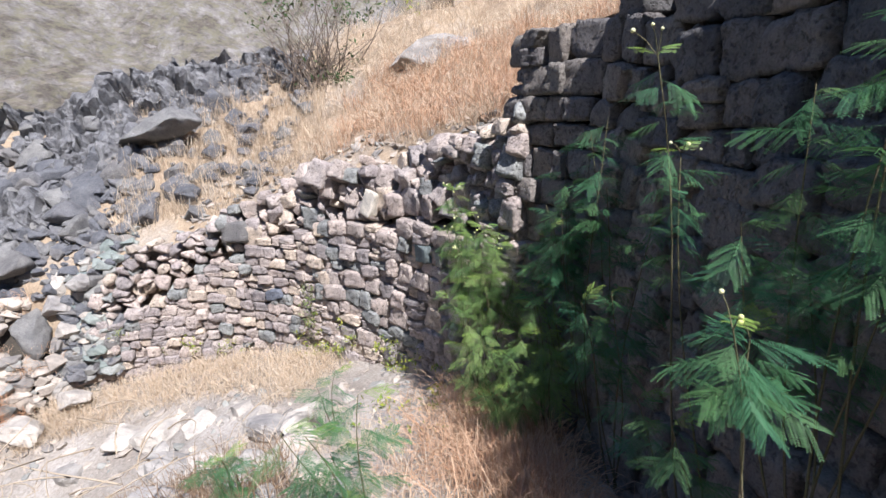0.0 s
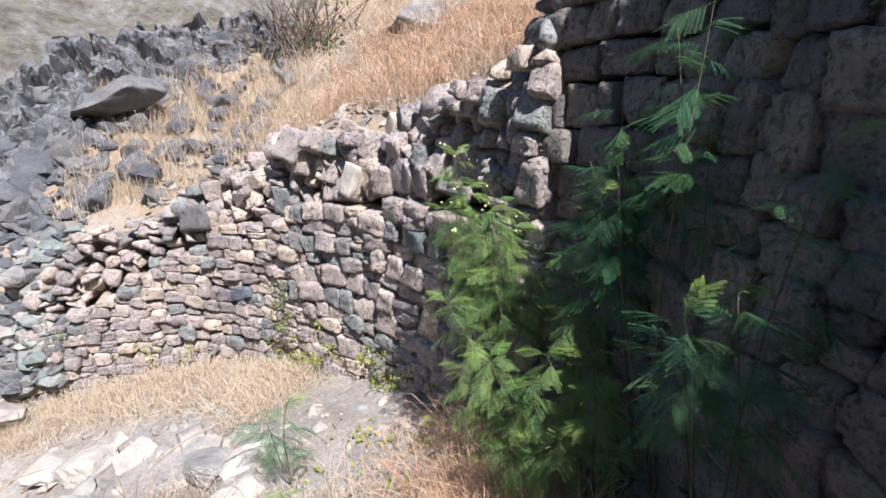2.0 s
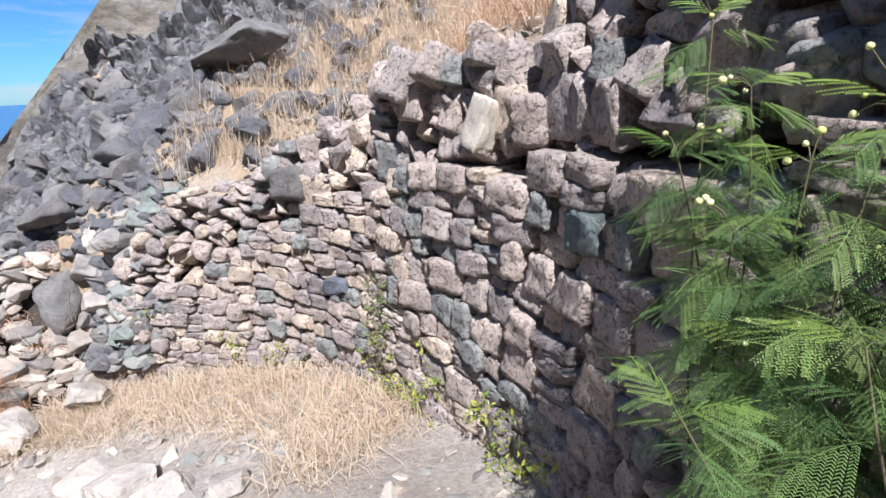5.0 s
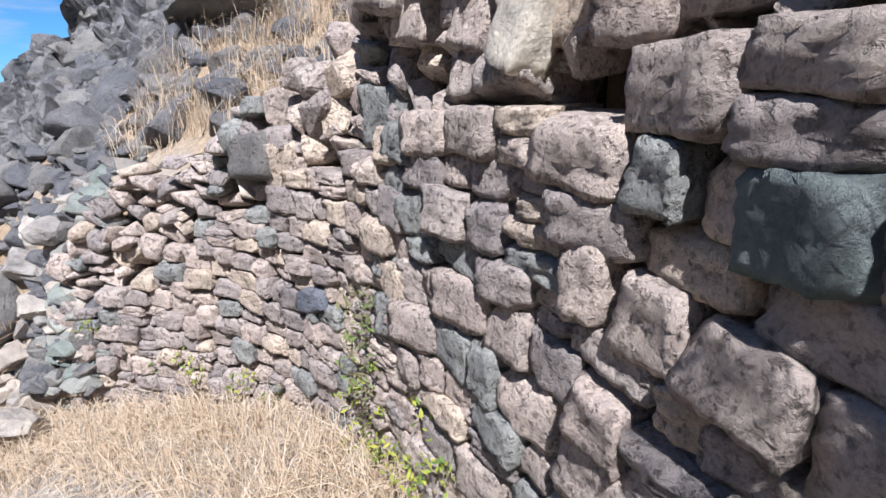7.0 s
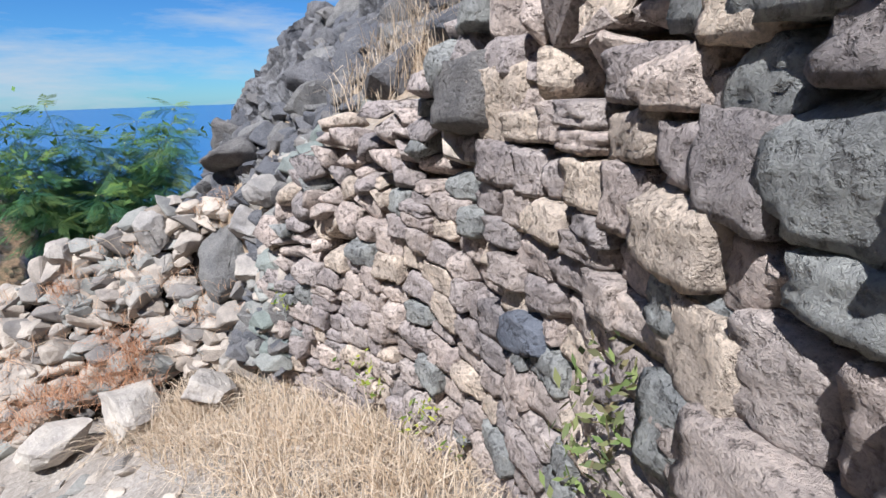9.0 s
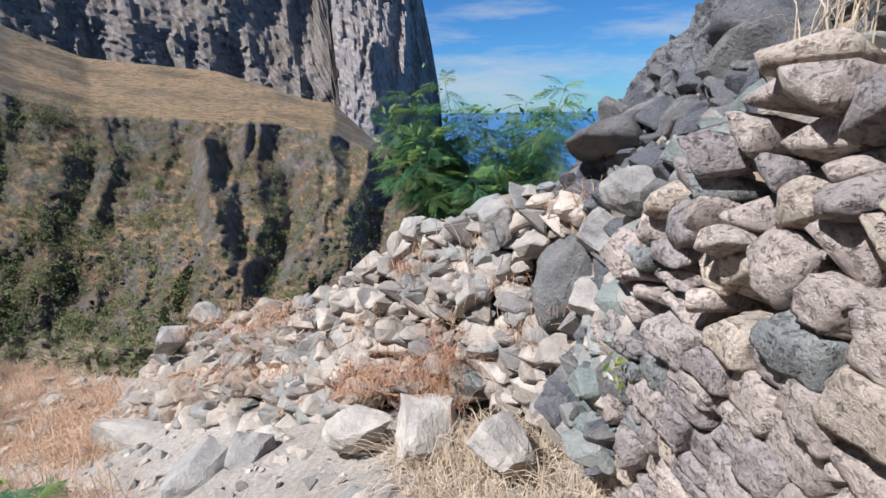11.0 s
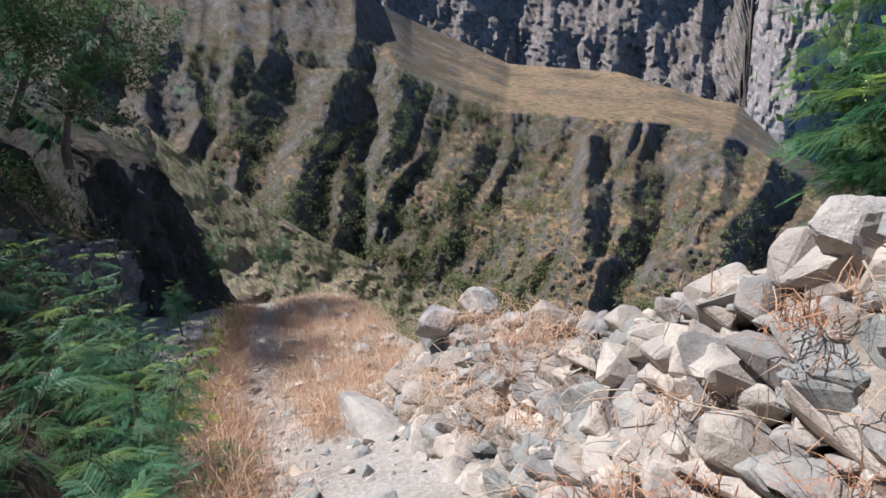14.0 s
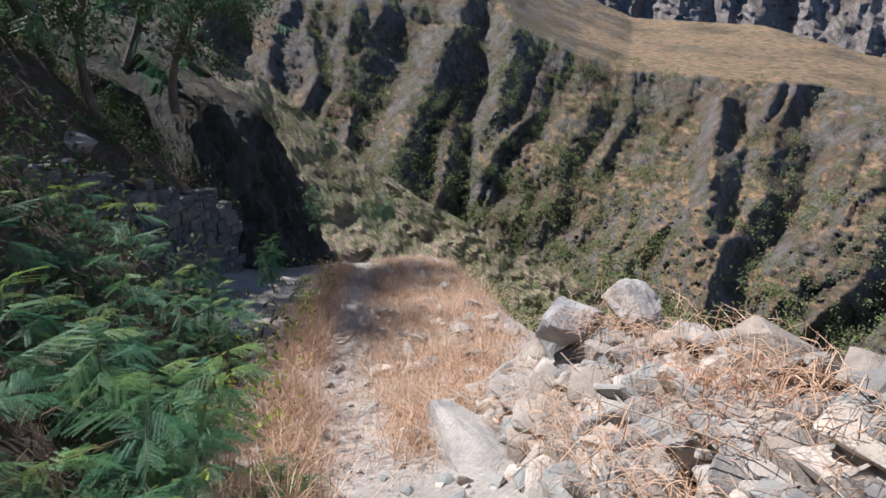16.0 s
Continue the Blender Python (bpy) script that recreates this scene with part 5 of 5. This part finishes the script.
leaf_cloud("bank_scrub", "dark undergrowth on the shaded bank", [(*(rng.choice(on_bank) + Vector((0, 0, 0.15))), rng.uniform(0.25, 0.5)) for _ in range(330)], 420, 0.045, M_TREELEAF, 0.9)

tree((-4.9, -6.6, -1.6), (-4.8, -7.0, 2.0), [(-4.4, -6.2, 1.0, 1.3), (-5.6, -7.0, 1.8, 1.3), (-5.0, -6.0, -0.2, 1.1), (-6.3, -7.2, 0.6, 1.2)], "dark leafy tree with a twisted trunk on the shaded bank")
tree((-6.6, -8.2, -1.4), (-7.0, -8.6, 2.2), [(-6.6, -8.2, 1.6, 1.4), (-7.8, -8.6, 1.2, 1.3), (-8.8, -8.9, 1.9, 1.2), (-7.2, -7.8, 0.2, 1.0)], "dark feathery tree above the rock outcrop")
# dry twigs at the edge of the upper path
twigs = tagged(new("dead_branches"), "tangle of bleached dead branches at the path edge", "branches")
twigs.matrix_basis = Matrix.Translation((-2.1, 2.3, -0.85))
for i in range(60):
    a = Vector((rng.gauss(0, 0.5), rng.gauss(0, 0.7), rng.uniform(-0.1, 0.15)))
    part("branch", tube(bent(a, a + Vector((rng.gauss(0, 0.35), rng.gauss(0, 0.35), rng.uniform(-0.05, 0.35))), 0.05, 6, 0.12), 0.007, 0.002, M_PALETWIG, "branch", 5), twigs)
vines = tagged(new("dead_vine"), "bleached dead vine stems draped over the parapet", "vine")
vines.matrix_basis = Matrix.Translation((-6.6, 5.0, -2.0))
for i in range(26):
    u, f = rng.random(), rng.uniform(0.3, 1.0)
    a_, b_ = along(PAR_FOOT, np.array([u * length(PAR_FOOT)]))[0], along(PAR_TOP, np.array([u * length(PAR_TOP)]))[0]
    q = Vector(a_ * (1 - f) + b_ * f) - Vector((-6.6, 5.0, -2.0)) + Vector((0.12, 0, 0.12))
    part("stem", tube(bent(q, q + Vector((rng.uniform(-0.05, 0.35), rng.gauss(0, 0.4), rng.uniform(-0.45, 0.05))), 0.05, 9, 0.1), 0.0045, 0.0018, M_PALETWIG, "stem", 5), vines)

# dry bush and ruin above the wall
bush = tagged(new("dry_bush"), "bare dry bush with a few dull leaves on the hillside", "bush")
hb = Vector((-2.3, 9.9, 1.45))
bush.matrix_basis = Matrix.Translation(hb)
for i in range(90):
    e = Vector((rng.gauss(0, 0.6), rng.gauss(0, 0.4), rng.uniform(0.5, 2.1)))
    part("twig", tube(bent((rng.gauss(0, 0.15), rng.gauss(0, 0.15), 0), e, 0.05, 7, 0.1), 0.012, 0.003, M_BARK, "twig", 5), bush)
leaf_cloud("leaves", "", [(0.4, 0, 0.5, 0.45), (-0.4, 0, 1.5, 0.55), (0.6, 0, 1.4, 0.5), (0.1, 0, 0.3, 0.35), (0.1, 0, 1.8, 0.5)], 700, 0.045, M_TREELEAF, 0.9, parent=bush)
leaf_cloud("hill_scrub", "thin yellow-green scrub at the crest", [(-4.6, 10.6, 1.5, 0.45), (-4.0, 10.8, 1.5, 0.4), (-3.6, 11.2, 1.9, 0.5), (-0.6, 11.0, 3.0, 0.4)], 260, 0.05, M_CREEP, 0.9)

ruin = tagged(new("ruin"), "low ruined wall of grey plaster with dark door gaps", "ruin")
ruin.matrix_basis = pose(1.0, 11.4, 2.3, 0, 0, 4)


def slab(name, x0, x1, y0, y1, z0, z1, mat, parent):
    b = bmesh.new()
    bmesh.ops.create_cube(b, size=1)
    bmesh.ops.subdivide_edges(b, edges=b.edges[:], cuts=3, use_grid_fill=True)
    for v in b.verts:
        v.co = Vector(((x0 + x1) / 2 + v.co.x * (x1 - x0), (y0 + y1) / 2 + v.co.y * (y1 - y0), (z0 + z1) / 2 + v.co.z * (z1 - z0)))
        v.co += Vector((noise.noise(v.co * 3), noise.noise(v.co * 3 + Vector((5, 0, 0))), noise.noise(v.co * 3 + Vector((0, 9, 0))))) * 0.03
    return part(name, bm_mesh(name, b, mat, False), parent)


slab("plaster_panel", -0.75, 0.75, 0, 0.3, 0, 2.4, M_RUB_J, ruin)
# doorways are thin near-black slabs that stand for the shade inside
slab("door_shade_slab", -1.2, -0.75, 0.2, 0.3, 0, 2.2, M_CORE, ruin)
slab("door_shade_slab", 0.75, 1.1, 0.2, 0.3, 0, 2.2, M_CORE, ruin)
slab("side_wall", 1.1, 3.2, 0, 0.3, 0, 2.3, M_RUB_J, ruin)
